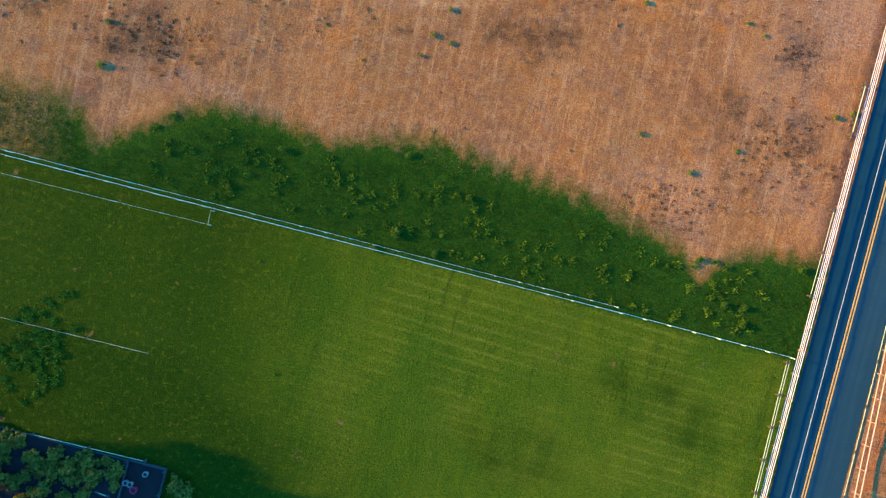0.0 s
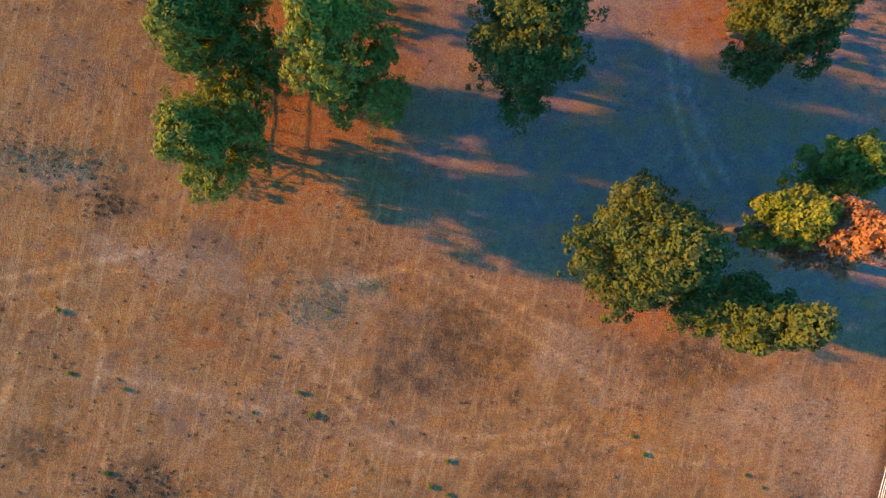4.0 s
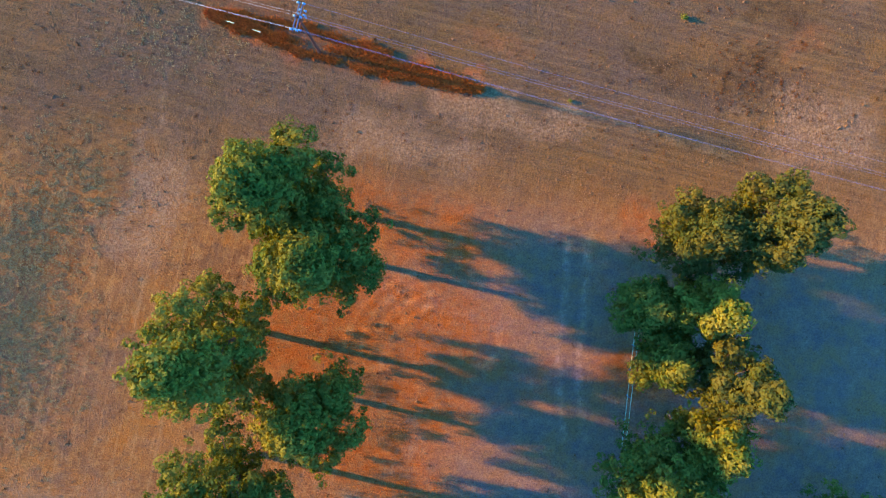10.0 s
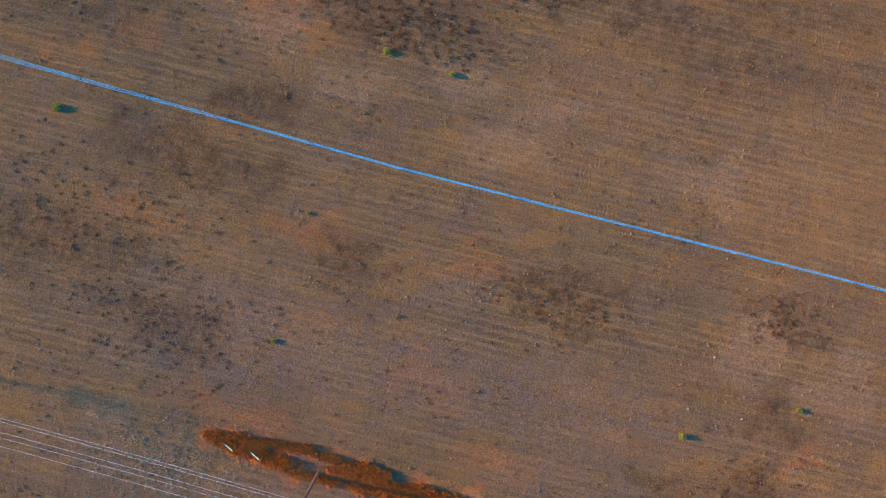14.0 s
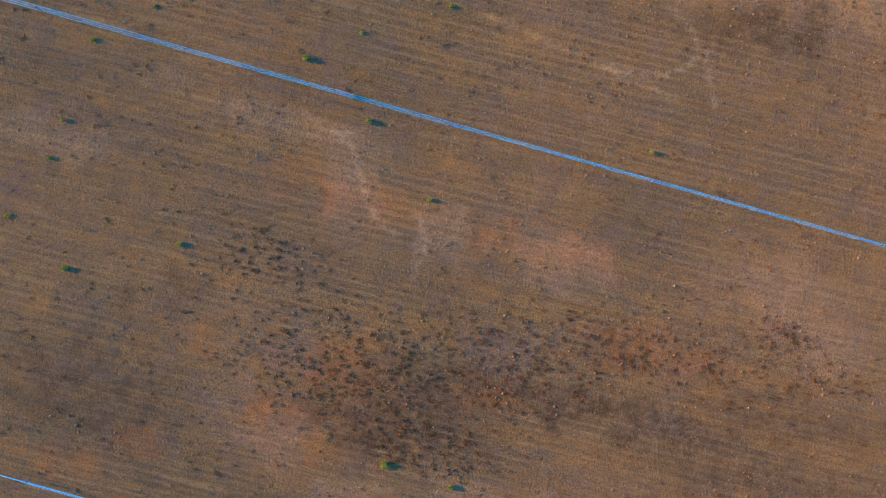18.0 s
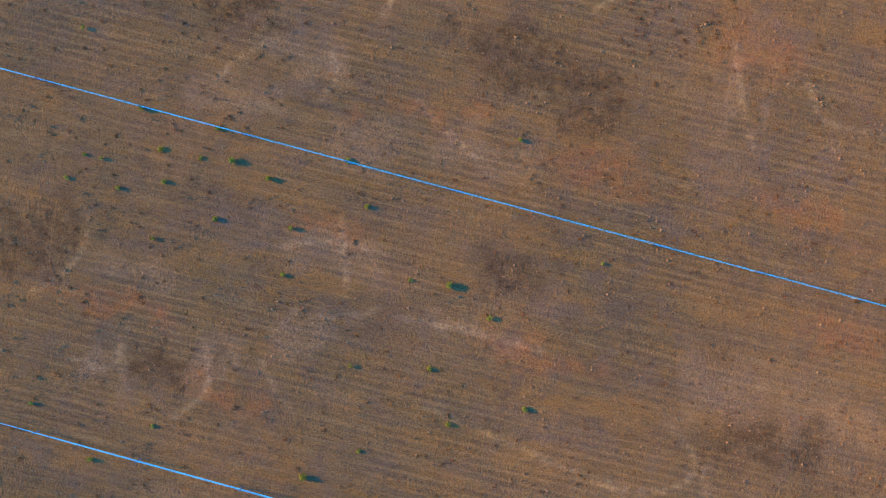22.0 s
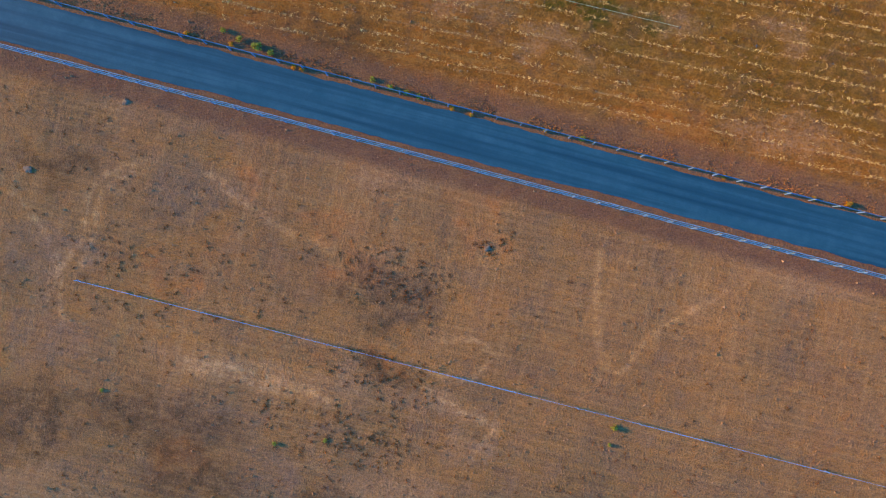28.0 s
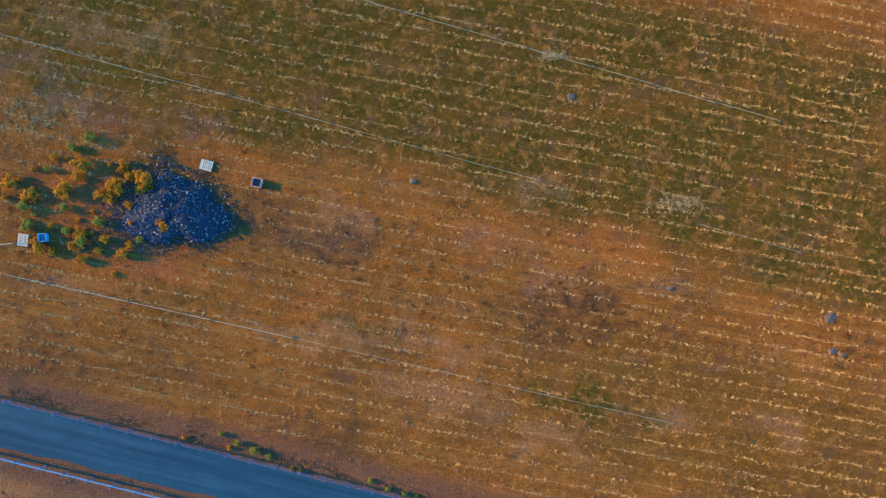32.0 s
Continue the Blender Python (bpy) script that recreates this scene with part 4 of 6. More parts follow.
VINYL = dict(rail=(0.026, 0.07), post=(0.06, 1.3), material=WHITE, post_mat=WHITE)
rail_fence("paddock_fence", "white vinyl rail fence along the mown green paddock", (-51.45, 11.16), (17.48, -6.21), 2.44, (0.7, 1.25), **VINYL)
off = V * 0.45
rail_fence("paddock_fence", "second white rail fence standing close behind the first", (Vector((-51.45, 11.16)) + off.xy), (Vector((16.93, -6.05)) + off.xy), 2.44, (1.1,), **VINYL)
rail_fence("paddock_fence", "low single-rail white fence ending at the roadside fence", (17.48, -6.21), (34.40, -10.59), 2.44, (0.75,), rail=(0.04, 0.09), post=(0.09, 0.85), material=WHITE, post_mat=WHITE)
rd = ROAD_MID - U * 4.2
rail_fence("roadside_fence", "white four-rail fence with rust-brown posts beside the paved road", (rd - V * 22)[:2], (rd + V * 68)[:2], 2.44, (0.28, 0.56, 0.80, 1.10), rail=(0.022, 0.075), post=(0.09, 1.2), material=WHITE_PAINT, post_mat=BROWN_WOOD)

FIELD = dict(rail=(0.028, 0.03), post=(0.08, 1.1), spread=0.045, lean=0.09, material=PALE_BLUE, post_mat=GREY_WOOD)
rail_fence("field_fence", "pale blue coated-line fence across the dry field", (-49.47, 171.23), (-3.70, 158.46), 10.4, (0.45, 0.75, 1.05), **FIELD)
rail_fence("field_fence", "pale blue coated-line fence going on past a slight bend", (-3.70, 158.46), (50.41, 144.87), 10.4, (0.45, 0.75, 1.05), **dict(FIELD, lean=0.0))
rail_fence("field_fence", "pale blue coated-line fence across the dry field", (-49.12, 217.59), (50.72, 189.67), 10.4, (0.45, 0.75, 1.05), **FIELD)
rail_fence("field_fence", "pale blue coated-line fence across the dry field", (-48.81, 251.96), (50.99, 224.94), 10.4, (0.6, 0.85), rail=(0.03, 0.03), post=(0.08, 1.0), spread=0.05, material=PALE_BLUE, post_mat=GREY_WOOD)
rail_fence("field_fence", "thin pale blue coated-line fence with a free end", (-34.66, 289.04), (51.43, 266.60), 6.4, (0.5, 0.65), rail=(0.028, 0.022), post=(0.07, 0.7), spread=0.03, material=FADED_BLUE, post_mat=GREY_WOOD)
rail_fence("lane_fence", "weathered pale three-rail fence on the lane's lower side", (-46.99, 313.27), (51.80, 286.99), 2.44, (0.7, 1.0, 1.3), rail=(0.05, 0.05), spread=0.11, post=(0.11, 1.4), material=PALE_GREY, post_mat=GREY_WOOD)
rail_fence("lane_fence", "weathered grey rail fence on the lane's upper side", (-55.12, 321.05), (51.81, 292.84), 2.44, (0.7, 1.0), rail=(0.05, 0.06), post=(0.11, 1.15), spread=-0.03, material=LANE_RAIL, post_mat=GREY_WOOD)
rail_fence("grove_fence", "white rail fence under the grove's trees", (-18.13, 66.13), (-19.37, 51.87), 2.44, (0.5, 1.25), rail=(0.03, 0.07), post=(0.08, 1.3), spread=0.12, material=WHITE, post_mat=GREY_WOOD)
rail_fence("grove_fence", "white rail fence under the grove's trees", (19.33, 104.96), (17.72, 90.13), 2.44, (0.5, 1.25), rail=(0.03, 0.07), post=(0.08, 1.3), spread=0.12, material=WHITE, post_mat=GREY_WOOD)


# ---- trees ----
def puffs(g, centres, ways, size, per, leaf):
    """Corners of the leaves of many round tufts, each leaf facing out of its own tuft."""
    n = len(centres)
    d = g.normal(size=(n, per, 3))
    d /= np.linalg.norm(d, axis=2)[:, :, None]
    d += ways[:, None, :] * 0.4
    d /= np.linalg.norm(d, axis=2)[:, :, None]
    s = size * g.uniform(0.7, 1.3, (n, 1, 1))
    p = centres[:, None, :] + d * s * g.uniform(0.55, 1.1, (n, per, 1))
    nrm = d + ways[:, None, :] * 0.25 + g.normal(size=d.shape) * 0.32
    side = np.cross(nrm, g.normal(size=d.shape))
    side /= np.linalg.norm(side, axis=2)[:, :, None]
    tip = np.cross(nrm, side)
    tip /= np.linalg.norm(tip, axis=2)[:, :, None]
    q = leaf * g.uniform(0.65, 1.35, (n, per, 1))
    return np.stack([p - tip * q * 0.8 - side * q * 0.8, p - tip * q * 0.8 + side * q * 0.8, p + tip * q * 1.3], 2).reshape(-1, 3)


def tree(x, y, rx, ry, tall, material, label, clear=3.0, lean=(0.0, 0.0), seed=1, trunk=None):
    """A tall tree: a tapered trunk, limbs to each mass of foliage, and a crown of many tufts of small leaves."""
    g = np.random.default_rng(seed)
    top = thing("tree", label, "tree", (x, y, 0), 0, "trees of the grove")
    up = tall - clear
    mids = []
    count = int(15 + up * 0.9)
    for k in range(count):
        f = (k + 0.5) / count                                  # how high in the crown
        wide = min(1.0, 0.55 + f * 1.8) * (1 - max(0.0, (f - 0.25) / 0.8) ** 1.7) ** 0.75
        a = 2.4 * k + g.uniform(-0.5, 0.5)
        mr = (0.20 + 0.15 * g.random()) * (rx + ry) / 2 * (0.8 + 0.3 * wide)
        d = max(0.0, wide * g.uniform(0.88, 1.14) - 0.28) * (1.0 if k % 3 else 0.62)
        mids.append((d * rx * math.cos(a), d * ry * math.sin(a), clear + mr * 0.5 + f * (up - mr * 1.3), mr))
    mids.append((0.0, 0.0, clear + up * 0.45, 0.5 * min(rx, ry)))
    mids.append((0.0, 0.0, clear + up * 0.72, 0.45 * min(rx, ry)))
    mids = [(mx + lean[0], my + lean[1], mz, mr) for mx, my, mz, mr in mids]
    fork = Vector((lean[0] * 0.2, lean[1] * 0.2, clear + 0.3))
    peak = Vector((lean[0], lean[1], clear + up * 0.8))
    r0 = 0.10 + tall * 0.008
    part("trunk", rod((0, 0, -0.3), fork, r0 * 1.25, r0, 10), BARK, top)
    leader = part("leader", rod(fork - Vector((0, 0, 0.1)), peak, r0 * 0.98, 0.05, 8), BARK, top)
    for k, (mx, my, mz, mr) in enumerate(mids):
        if k < count:
            h = min(0.8, max(0.02, (mz - clear) / up - 0.16))
            holder = part("limb", rod(fork.lerp(peak, h), (mx, my, mz), 0.10, 0.03, 5), BARK, top)
        else:
            holder = leader
        n = int((9.5 * mr * mr + 9) * (0.4 if k >= count else 0.85 + 0.15 * min(1.0, 2.2 * k / count)))
        w = g.normal(size=(n, 3))
        w /= np.linalg.norm(w, axis=1)[:, None]
        w[:, 2] = np.where(w[:, 2] < -0.25, -w[:, 2], w[:, 2])
        far = g.uniform(0.55, 1.08, (n, 1)) + (g.random((n, 1)) < 0.2) * g.uniform(0.05, 0.45, (n, 1))
        tufts = np.array([mx, my, mz]) + w * mr * far * np.array([1, 1, 1.05])
        part("foliage", cards("foliage", puffs(g, tufts, w, 0.50, 34, 0.135), 3, material), None, holder)
    for k in range(5):                                          # thin drooping sprays under the crown
        a, d = g.uniform(0, 6.283), g.uniform(0.25, 0.8)
        tip = Vector((d * rx * math.cos(a) + lean[0] * 0.4, d * ry * math.sin(a) + lean[1] * 0.4, clear * g.uniform(0.7, 1.0)))
        spray = part("limb", rod(fork, tip, 0.05, 0.015, 5), BARK, top)
        n = 4
        w = g.normal(size=(n, 3))
        w /= np.linalg.norm(w, axis=1)[:, None]
        part("foliage", cards("foliage", puffs(g, np.array(tip) + w * 0.9 * np.array([1, 1, 0.5]), w, 0.42, 24, 0.12), 3, material), None, spray)
    return top


LEAF_WORDS = {OLIVE_LEAF.name: "olive-green", DEEP_LEAF.name: "dark green", GOLD_LEAF.name: "yellow-green", RUST_LEAF.name: "rust-orange"}
WEST_TREES = [
    (-16.4, 69.7, 6.4, 5.4, 22.0, DEEP_LEAF, 3.2, (0, 0)),
    (-19.2, 61.6, 5.4, 5.4, 17.0, DEEP_LEAF, 1.4, (0, 0)),
    (-20.0, 54.0, 5.6, 5.0, 14.0, OLIVE_LEAF, 1.2, (0, 0)),
    (-8.0, 59.7, 5.2, 4.9, 23.5, OLIVE_LEAF, 1.6, (0, 0)),
    (6.7, 60.9, 5.2, 5.9, 22.5, GOLD_LEAF, 3.0, (0, 0)),
    (-18.0, 89.0, 4.8, 6.2, 22.0, DEEP_LEAF, 3.2, (0.2, -0.2)),
    (-11.1, 95.0, 5.5, 4.6, 15.0, OLIVE_LEAF, 2.6, (0, 0)),
    (-18.3, 101.2, 5.1, 5.9, 22.0, OLIVE_LEAF, 3.0, (0, 0)),
    (-10.2, 108.6, 5.8, 5.5, 18.0, DEEP_LEAF, 3.0, (0, 0)),
    (-13.0, 113.7, 6.1, 5.4, 21.0, DEEP_LEAF, 3.0, (0, 0)),
]
EAST_TREES = [
    (28.2, 65.8, 5.2, 5.2, 19.0, GOLD_LEAF, 3.2, (-0.2, -2.6)),
    (31.4, 68.2, 4.8, 4.6, 16.0, OLIVE_LEAF, 3.0, (0.2, 0.4)),
    (37.0, 84.2, 4.4, 4.3, 12.5, DEEP_LEAF, 2.6, (0, 0)),
    (34.7, 78.8, 4.0, 3.8, 14.5, GOLD_LEAF, 2.6, (0, 0)),
    (18.7, 89.4, 5.7, 5.4, 15.0, DEEP_LEAF, 2.6, (0, 0)),
    (15.4, 44.3, 6.1, 5.5, 23.0, GOLD_LEAF, 3.0, (0, 0)),
    (22.6, 39.8, 4.0, 3.2, 23.5, GOLD_LEAF, 3.4, (0, 0)),
    (25.5, 46.1, 3.3, 3.1, 17.5, OLIVE_LEAF, 8.0, (1.3, 0.8)),
    (29.8, 45.6, 3.3, 2.9, 22.0, RUST_LEAF, 7.0, (0, 0)),
    (31.8, 49.7, 3.1, 3.1, 15.0, DEEP_LEAF, 7.5, (0.3, 1.5)),
    (26.5, 111.4, 4.1, 5.1, 18.0, GOLD_LEAF, 3.5, (0, 0)),
    (21.6, 110.6, 3.9, 4.1, 14.0, GOLD_LEAF, 3.0, (0, 0)),
    (17.8, 104.3, 3.0, 3.0, 11.0, DEEP_LEAF, 2.0, (0, 0)),
    (21.8, 104.3, 3.7, 3.2, 15.0, OLIVE_LEAF, 3.0, (0, 0)),
    (19.5, 99.9, 2.9, 3.6, 11.5, DEEP_LEAF, 2.0, (0, 0)),
    (23.2, 98.9, 3.3, 3.8, 17.5, GOLD_LEAF, 5.0, (0.2, 0)),
    (22.4, 93.2, 3.2, 3.5, 14.0, OLIVE_LEAF, 3.5, (0.2, 0)),
]
for i, (x, y, rx, ry, tall, mat, clear, lean) in enumerate(WEST_TREES + EAST_TREES):
    size = "tall" if tall > 18 else "middling" if tall > 13 else "low"
    tree(x, y, rx, ry, tall, mat, "%s %s tree with knobbly foliage on dry orange ground" % (size, LEAF_WORDS[mat.name]), clear, lean, 11 + i)
# trees beside the garden, whose shadow lies over it
tree(-52.0, -18.3, 5.0, 5.0, 13.0, DEEP_LEAF, "tall dark green tree beside the shaded garden", 0.6, (0, 0), 71)
tree(-50.0, -26.0, 5.4, 5.4, 14.0, DEEP_LEAF, "tall dark green tree beside the shaded garden", 0.6, (0, 0), 72)


# ---- bushes ----
def bush_meshes(material, seed, r=0.45, n=54):
    g = np.random.default_rng(seed)
    w = g.normal(size=(n, 3))
    w /= np.linalg.norm(w, axis=1)[:, None]
    w[:, 2] = np.abs(w[:, 2])
    c = w * np.array([r, r, r * 1.1]) * g.uniform(0.35, 1.25, (n, 1)) + np.array([0, 0, r * 0.45])
    return cards("foliage", puffs(g, c, w, r * 0.24, 14, r * 0.13), 3, material), melt(rod((0, 0, -0.08), (0, 0, r * 0.7), r * 0.09, r * 0.05, 6), "stem", BARK)


WEED_LEAF = leafy("weed_leaves", (0.13, 0.15, 0.018), (0.25, 0.24, 0.022), (0.32, 0.26, 0.025))
AMBER_LEAF = leafy("amber_leaves", (0.28, 0.12, 0.008), (0.46, 0.21, 0.012), (0.50, 0.24, 0.016))
GREEN_LEAF = leafy("green_weed_leaves", (0.035, 0.085, 0.005), (0.085, 0.140, 0.008), (0.13, 0.17, 0.010))
GREEN = [bush_meshes(GREEN_LEAF, 205 + k) for k in range(3)]
KINDS = [bush_meshes(WEED_LEAF, 200 + k) for k in range(4)]
AMBER = [bush_meshes(AMBER_LEAF, 210 + k) for k in range(3)]


def bush(x, y, size, kinds, label, group, g=random.Random(5)):
    top = thing("bush", label, "bush", (x, y, 0), g.uniform(0, 360), group)
    top.scale = (size * g.uniform(0.5, 0.72), size * 0.58, size * g.uniform(0.32, 0.55))
    leaves, stem = g.choice(kinds)
    part("foliage", leaves, None, top)
    part("stem", stem, None, top)
    return top


for x, y, s in [
    (-37.6, 38.1, .9), (-36.5, 31.9, .8), (-31.1, 30.4, .7), (-18.4, 28.2, .6), (-14.0, 30.2, .9), (-12.7, 28.0, 1.1), (-16.5, 33.7, .6), (-11.4, 22.0, .5),
    (0.8, 23.5, .8), (-1.0, 21.0, .9), (0.8, 20.2, .8), (-32.8, 22.2, .9), (-33.5, 17.9, 1.3), (-10.8, 38.3, .7), (-2.2, 19.0, .6),
    (20.0, 24.3, .9), (18.9, 26.1, .7), (30.0, 22.3, .6), (31.7, 21.1, .5), (24.4, 7.6, 1.0), (29.0, 9.7, .7), (19.5, 11.4, .8), (40.4, 13.4, .9), (38.7, 13.1, .9), (-7.8, 18.5, .5)]:
    bush(x, y, s, KINDS, "small yellow-green bush on dry brown grass", "bushes of the dry field")
for x, y, s in [
    (25.4, -1.0, 1.3), (-4.5, 1.6, 1.9), (-15.7, 9.7, 1.2), (-3.2, 9.2, 1.2), (29.6, -7.4, 1.2), (29.8, -5.7, 1.1), (-0.7, -0.5, 1.3), (27.8, -5.4, 1.2), (35.5, -2.0, 1.4),
    (-17.9, -1.3, .5), (-16.4, -12.4, .5), (-26.8, 9.3, 1.1), (-7.9, 5.0, .9), (2.7, 5.0, 1.1), (-36.2, 7.7, 1.0), (22.2, -1.6, .7), (-6.7, -0.0, 1.2), (-20.9, 6.0, .9)]:
    bush(x, y, s, GREEN, "leafy green weed clump in lush grass", "weeds of the green strip")
for x, y, s in [
    (-16.6, 141.7, 1.0), (-4.5, 144.2, .6), (23.7, 132.3, 1.1), (35.2, 134.8, .9), (12.5, 124.0, .7), (-38.0, 164.7, 1.0), (-14.0, 118.1, 1.0), (-37.8, 164.8, 1.1), (-5.4, 170.2, 1.5), (1.0, 168.0, 1.0),
    (-13.2, 154.3, .7), (-3.7, 76.0, 1.3), (-4.7, 74.8, .9), (8.7, 216.8, .9), (1.1, 215.3, .8), (-13.2, 210.2, 1.1), (-7.7, 212.7, .7), (-8.5, 206.4, .9), (-7.0, 204.0, 1.0), (-25.6, 191.9, 1.0), (-36.9, 189.5, 1.0),
    (-38.4, 200.4, .8), (-42.6, 194.7, .8), (-34.1, 212.0, .9), (-39.9, 217.5, .7), (20.8, 201.0, .8), (-1.0, 196.3, .8), (-37.1, 204.1, .8), (-28.0, 215.2, .6)]:
    bush(x, y, s, KINDS, "small yellow-green bush on brown field soil", "bushes of the middle field")
for x, y, s in [
    (-4.5, 260.6, .8), (14.8, 260.2, .8), (-29.0, 246.5, .9), (-21.5, 244.5, .8), (-8.7, 241.3, 1.0), (-27.1, 242.5, .9), (-20.1, 241.4, 1.1), (-16.5, 239.6, .9), (-34.6, 242.0, .7), (-32.9, 241.6, .6), (-36.4, 239.7, .7),
    (-26.8, 239.3, .8), (-31.3, 238.7, .7), (-23.2, 241.6, .7), (-6.8, 236.8, .8), (-21.8, 235.6, .9), (-14.3, 234.7, .8), (-27.9, 233.7, .7), (-15.1, 230.1, .8), (1.3, 229.0, 1.1), (-2.6, 229.5, .7), (5.2, 225.8, .9),
    (-34.7, 254.5, .7), (8.3, 243.3, .8), (16.4, 231.1, .6), (-0.7, 220.8, .8), (-8.5, 221.1, .7), (18.2, 274.2, 1.0), (17.7, 272.5, .6), (-32.4, 278.2, .7), (-10.4, 273.1, .8), (-15.4, 272.8, .8)]:
    bush(x, y, s, KINDS, "small yellow-green bush on brown field soil", "bushes of the middle field")
for x, y, s in [
    (-16.9, 312.0, 1.6), (-15.5, 311.3, 1.1), (-18.6, 312.7, 1.1), (-5.5, 308.7, 1.1), (-3.8, 307.9, 1.0), (-2.2, 307.4, .9), (-20.2, 313.6, .9), (-1.0, 307.0, .8), (15.1, 302.8, 1.0)]:
    bush(x, y, s, KINDS, "green weed clump beside the gravel lane fence", "weeds of the lane")
for x, y, s in [
    (-13.3, 310.0, 1.1), (-12.5, 309.8, .9), (-23.8, 313.3, .9), (-19.4, 312.2, .9), (4.2, 305.2, .8), (2.3, 305.8, .9), (11.5, 303.6, .8), (41.4, 296.2, 1.2), (38.0, 296.8, .9), (29.1, 298.9, .8),
    (-35.1, 338.1, 3.2), (-33.5, 340.4, 2.6), (-29.9, 338.3, 2.8), (-31.6, 337.4, 2.2), (-40.5, 338.7, 2.6), (-38.6, 337.6, 2.7), (-27.7, 339.1, 2.4), (-27.0, 338.2, 2.0), (-38.3, 340.1, 1.0), (-25.8, 334.3, 1.1), (-25.4, 334.7, 1.0),
    (-33.9, 335.0, 1.0), (-30.7, 340.4, .9), (-38.9, 334.4, 1.1), (-36.7, 334.5, 1.2), (-41.1, 337.3, 1.0), (-32.5, 335.8, .8), (-23.5, 335.6, .9), (-23.0, 333.8, .8)]:
    bush(x, y, s, AMBER, "amber-yellow bush beside the lane and stone heap", "amber bushes")


# ---- grass and weeds ----
def blades(g, xy, tall, wide, per, low=0.2, high=1.3, spread=0.0):
    """Corners of small leaning blades, a few to a tuft."""
    n = len(xy)
    base = np.repeat(np.concatenate([xy, np.zeros((n, 1))], 1), per, 0)
    k = n * per
    a = g.uniform(0, 6.283, k)
    base[:, :2] += g.normal(size=(k, 2)) * (spread or wide * 0.5)
    base[:, 2] = rise(base[:, 0], base[:, 1]) - 0.015
    h = tall * g.uniform(0.5, 1.3, k)
    lean = g.uniform(low, high, k) * h
    tip = base + np.stack([np.cos(a) * lean, np.sin(a) * lean, h], 1)
    b = a + 1.57 + g.normal(size=k) * 0.5
    half = np.stack([np.cos(b), np.sin(b), np.zeros(k)], 1) * (wide * g.uniform(0.25, 0.6, k))[:, None]
    return np.stack([base - half, base + half, tip], 1).reshape(-1, 3)


def straw(name, a, b, c, d):
    m = Nodes(name, 0.95, 0.03)
    m.bsdf.inputs["Diffuse Roughness"].default_value = 0.35
    isle = m.tree.nodes.new("ShaderNodeNewGeometry").outputs["Random Per Island"]
    col = m.mix(isle, a, b)
    col = m.mix(m.steps(m.noise(0.25, 4, 0.7), 0.42, 0.64), col, c)
    col = m.mix(m.steps(isle, 0.86, 0.9), col, d)
    return m.done(col)


def along_v(x, y, mid):
    return (x - mid.x) * V.x + (y - mid.y) * V.y


def along_u(x, y, mid):
    return (x - mid.x) * U.x + (y - mid.y) * U.y


STRAW = straw("straw", (0.36, 0.18, 0.05), (0.46, 0.27, 0.09), (0.26, 0.13, 0.04), (0.15, 0.085, 0.035))
SOIL_STRAW = straw("field_straw", (0.20, 0.112, 0.036), (0.34, 0.185, 0.058), (0.14, 0.080, 0.030), (0.075, 0.048, 0.024))
STUBBLE = straw("stubble_straw", (0.54, 0.32, 0.075), (0.84, 0.55, 0.14), (0.60, 0.37, 0.085), (0.24, 0.12, 0.02))
GRASS = straw("green_grass", (0.012, 0.044, 0.002), (0.030, 0.064, 0.002), (0.019, 0.051, 0.002), (0.055, 0.080, 0.004))
DARK_WEED = straw("dark_weeds", (0.070, 0.034, 0.008), (0.12, 0.050, 0.010), (0.16, 0.050, 0.008), (0.28, 0.075, 0.010))
SAGE = straw("sage_weeds", (0.30, 0.21, 0.06), (0.46, 0.33, 0.095), (0.34, 0.24, 0.07), (0.11, 0.085, 0.035))
RUST_GRASS = straw("rust_grass", (0.34, 0.090, 0.012), (0.50, 0.160, 0.022), (0.42, 0.105, 0.012), (0.20, 0.058, 0.010))
LITTER_GRASS = straw("orange_grass", (0.48, 0.155, 0.022), (0.58, 0.24, 0.05), (0.44, 0.14, 0.022), (0.26, 0.09, 0.02))
VERGE_STRAW = straw("verge_straw", (0.26, 0.10, 0.02), (0.36, 0.15, 0.035), (0.20, 0.08, 0.02), (0.12, 0.09, 0.02))
rng = np.random.default_rng(77)


def stuff(name, label, category, corners, material):
    return tagged(new(name, cards(name, corners, 3, material)), label, category, kind="stuff")


n = 60000
P = np.stack([rng.uniform(-50, 50, n), rng.uniform(-30, 128, n)], 1)
sv, ru = along_v(P[:, 0], P[:, 1], MID_FENCE), along_u(P[:, 0], P[:, 1], ROAD_MID)
patch = wavy(P[:, 0], P[:, 1], 6, 21) + 0.6 * wavy(P[:, 0], P[:, 1], 2.2, 22)
ok = (sv > 9.5) & (ru < -3.9) & (patch > -0.5) | (ru > 3.7) & (ru < 6.8)
stuff("dry_grass", "short dry straw-coloured grass on the field", "grass", blades(rng, P[ok], 0.06, 0.05, 6, 0.4, 2.0, 0.16), STRAW)
n = 74000
P = np.stack([rng.uniform(-50, 50, n), rng.uniform(122, 312, n)], 1)
gv = along_v(P[:, 0], P[:, 1], GRAVEL_MID)
patch = wavy(P[:, 0], P[:, 1], 7, 23) + 0.6 * wavy(P[:, 0], P[:, 1], 2.2, 24)
ok = (gv < -5.2) & (patch > -0.35)
stuff("field_grass", "sparse dry grass on brown field soil", "grass", blades(rng, P[ok], 0.055, 0.05, 5, 0.4, 2.0, 0.16), SOIL_STRAW)
n = 60000
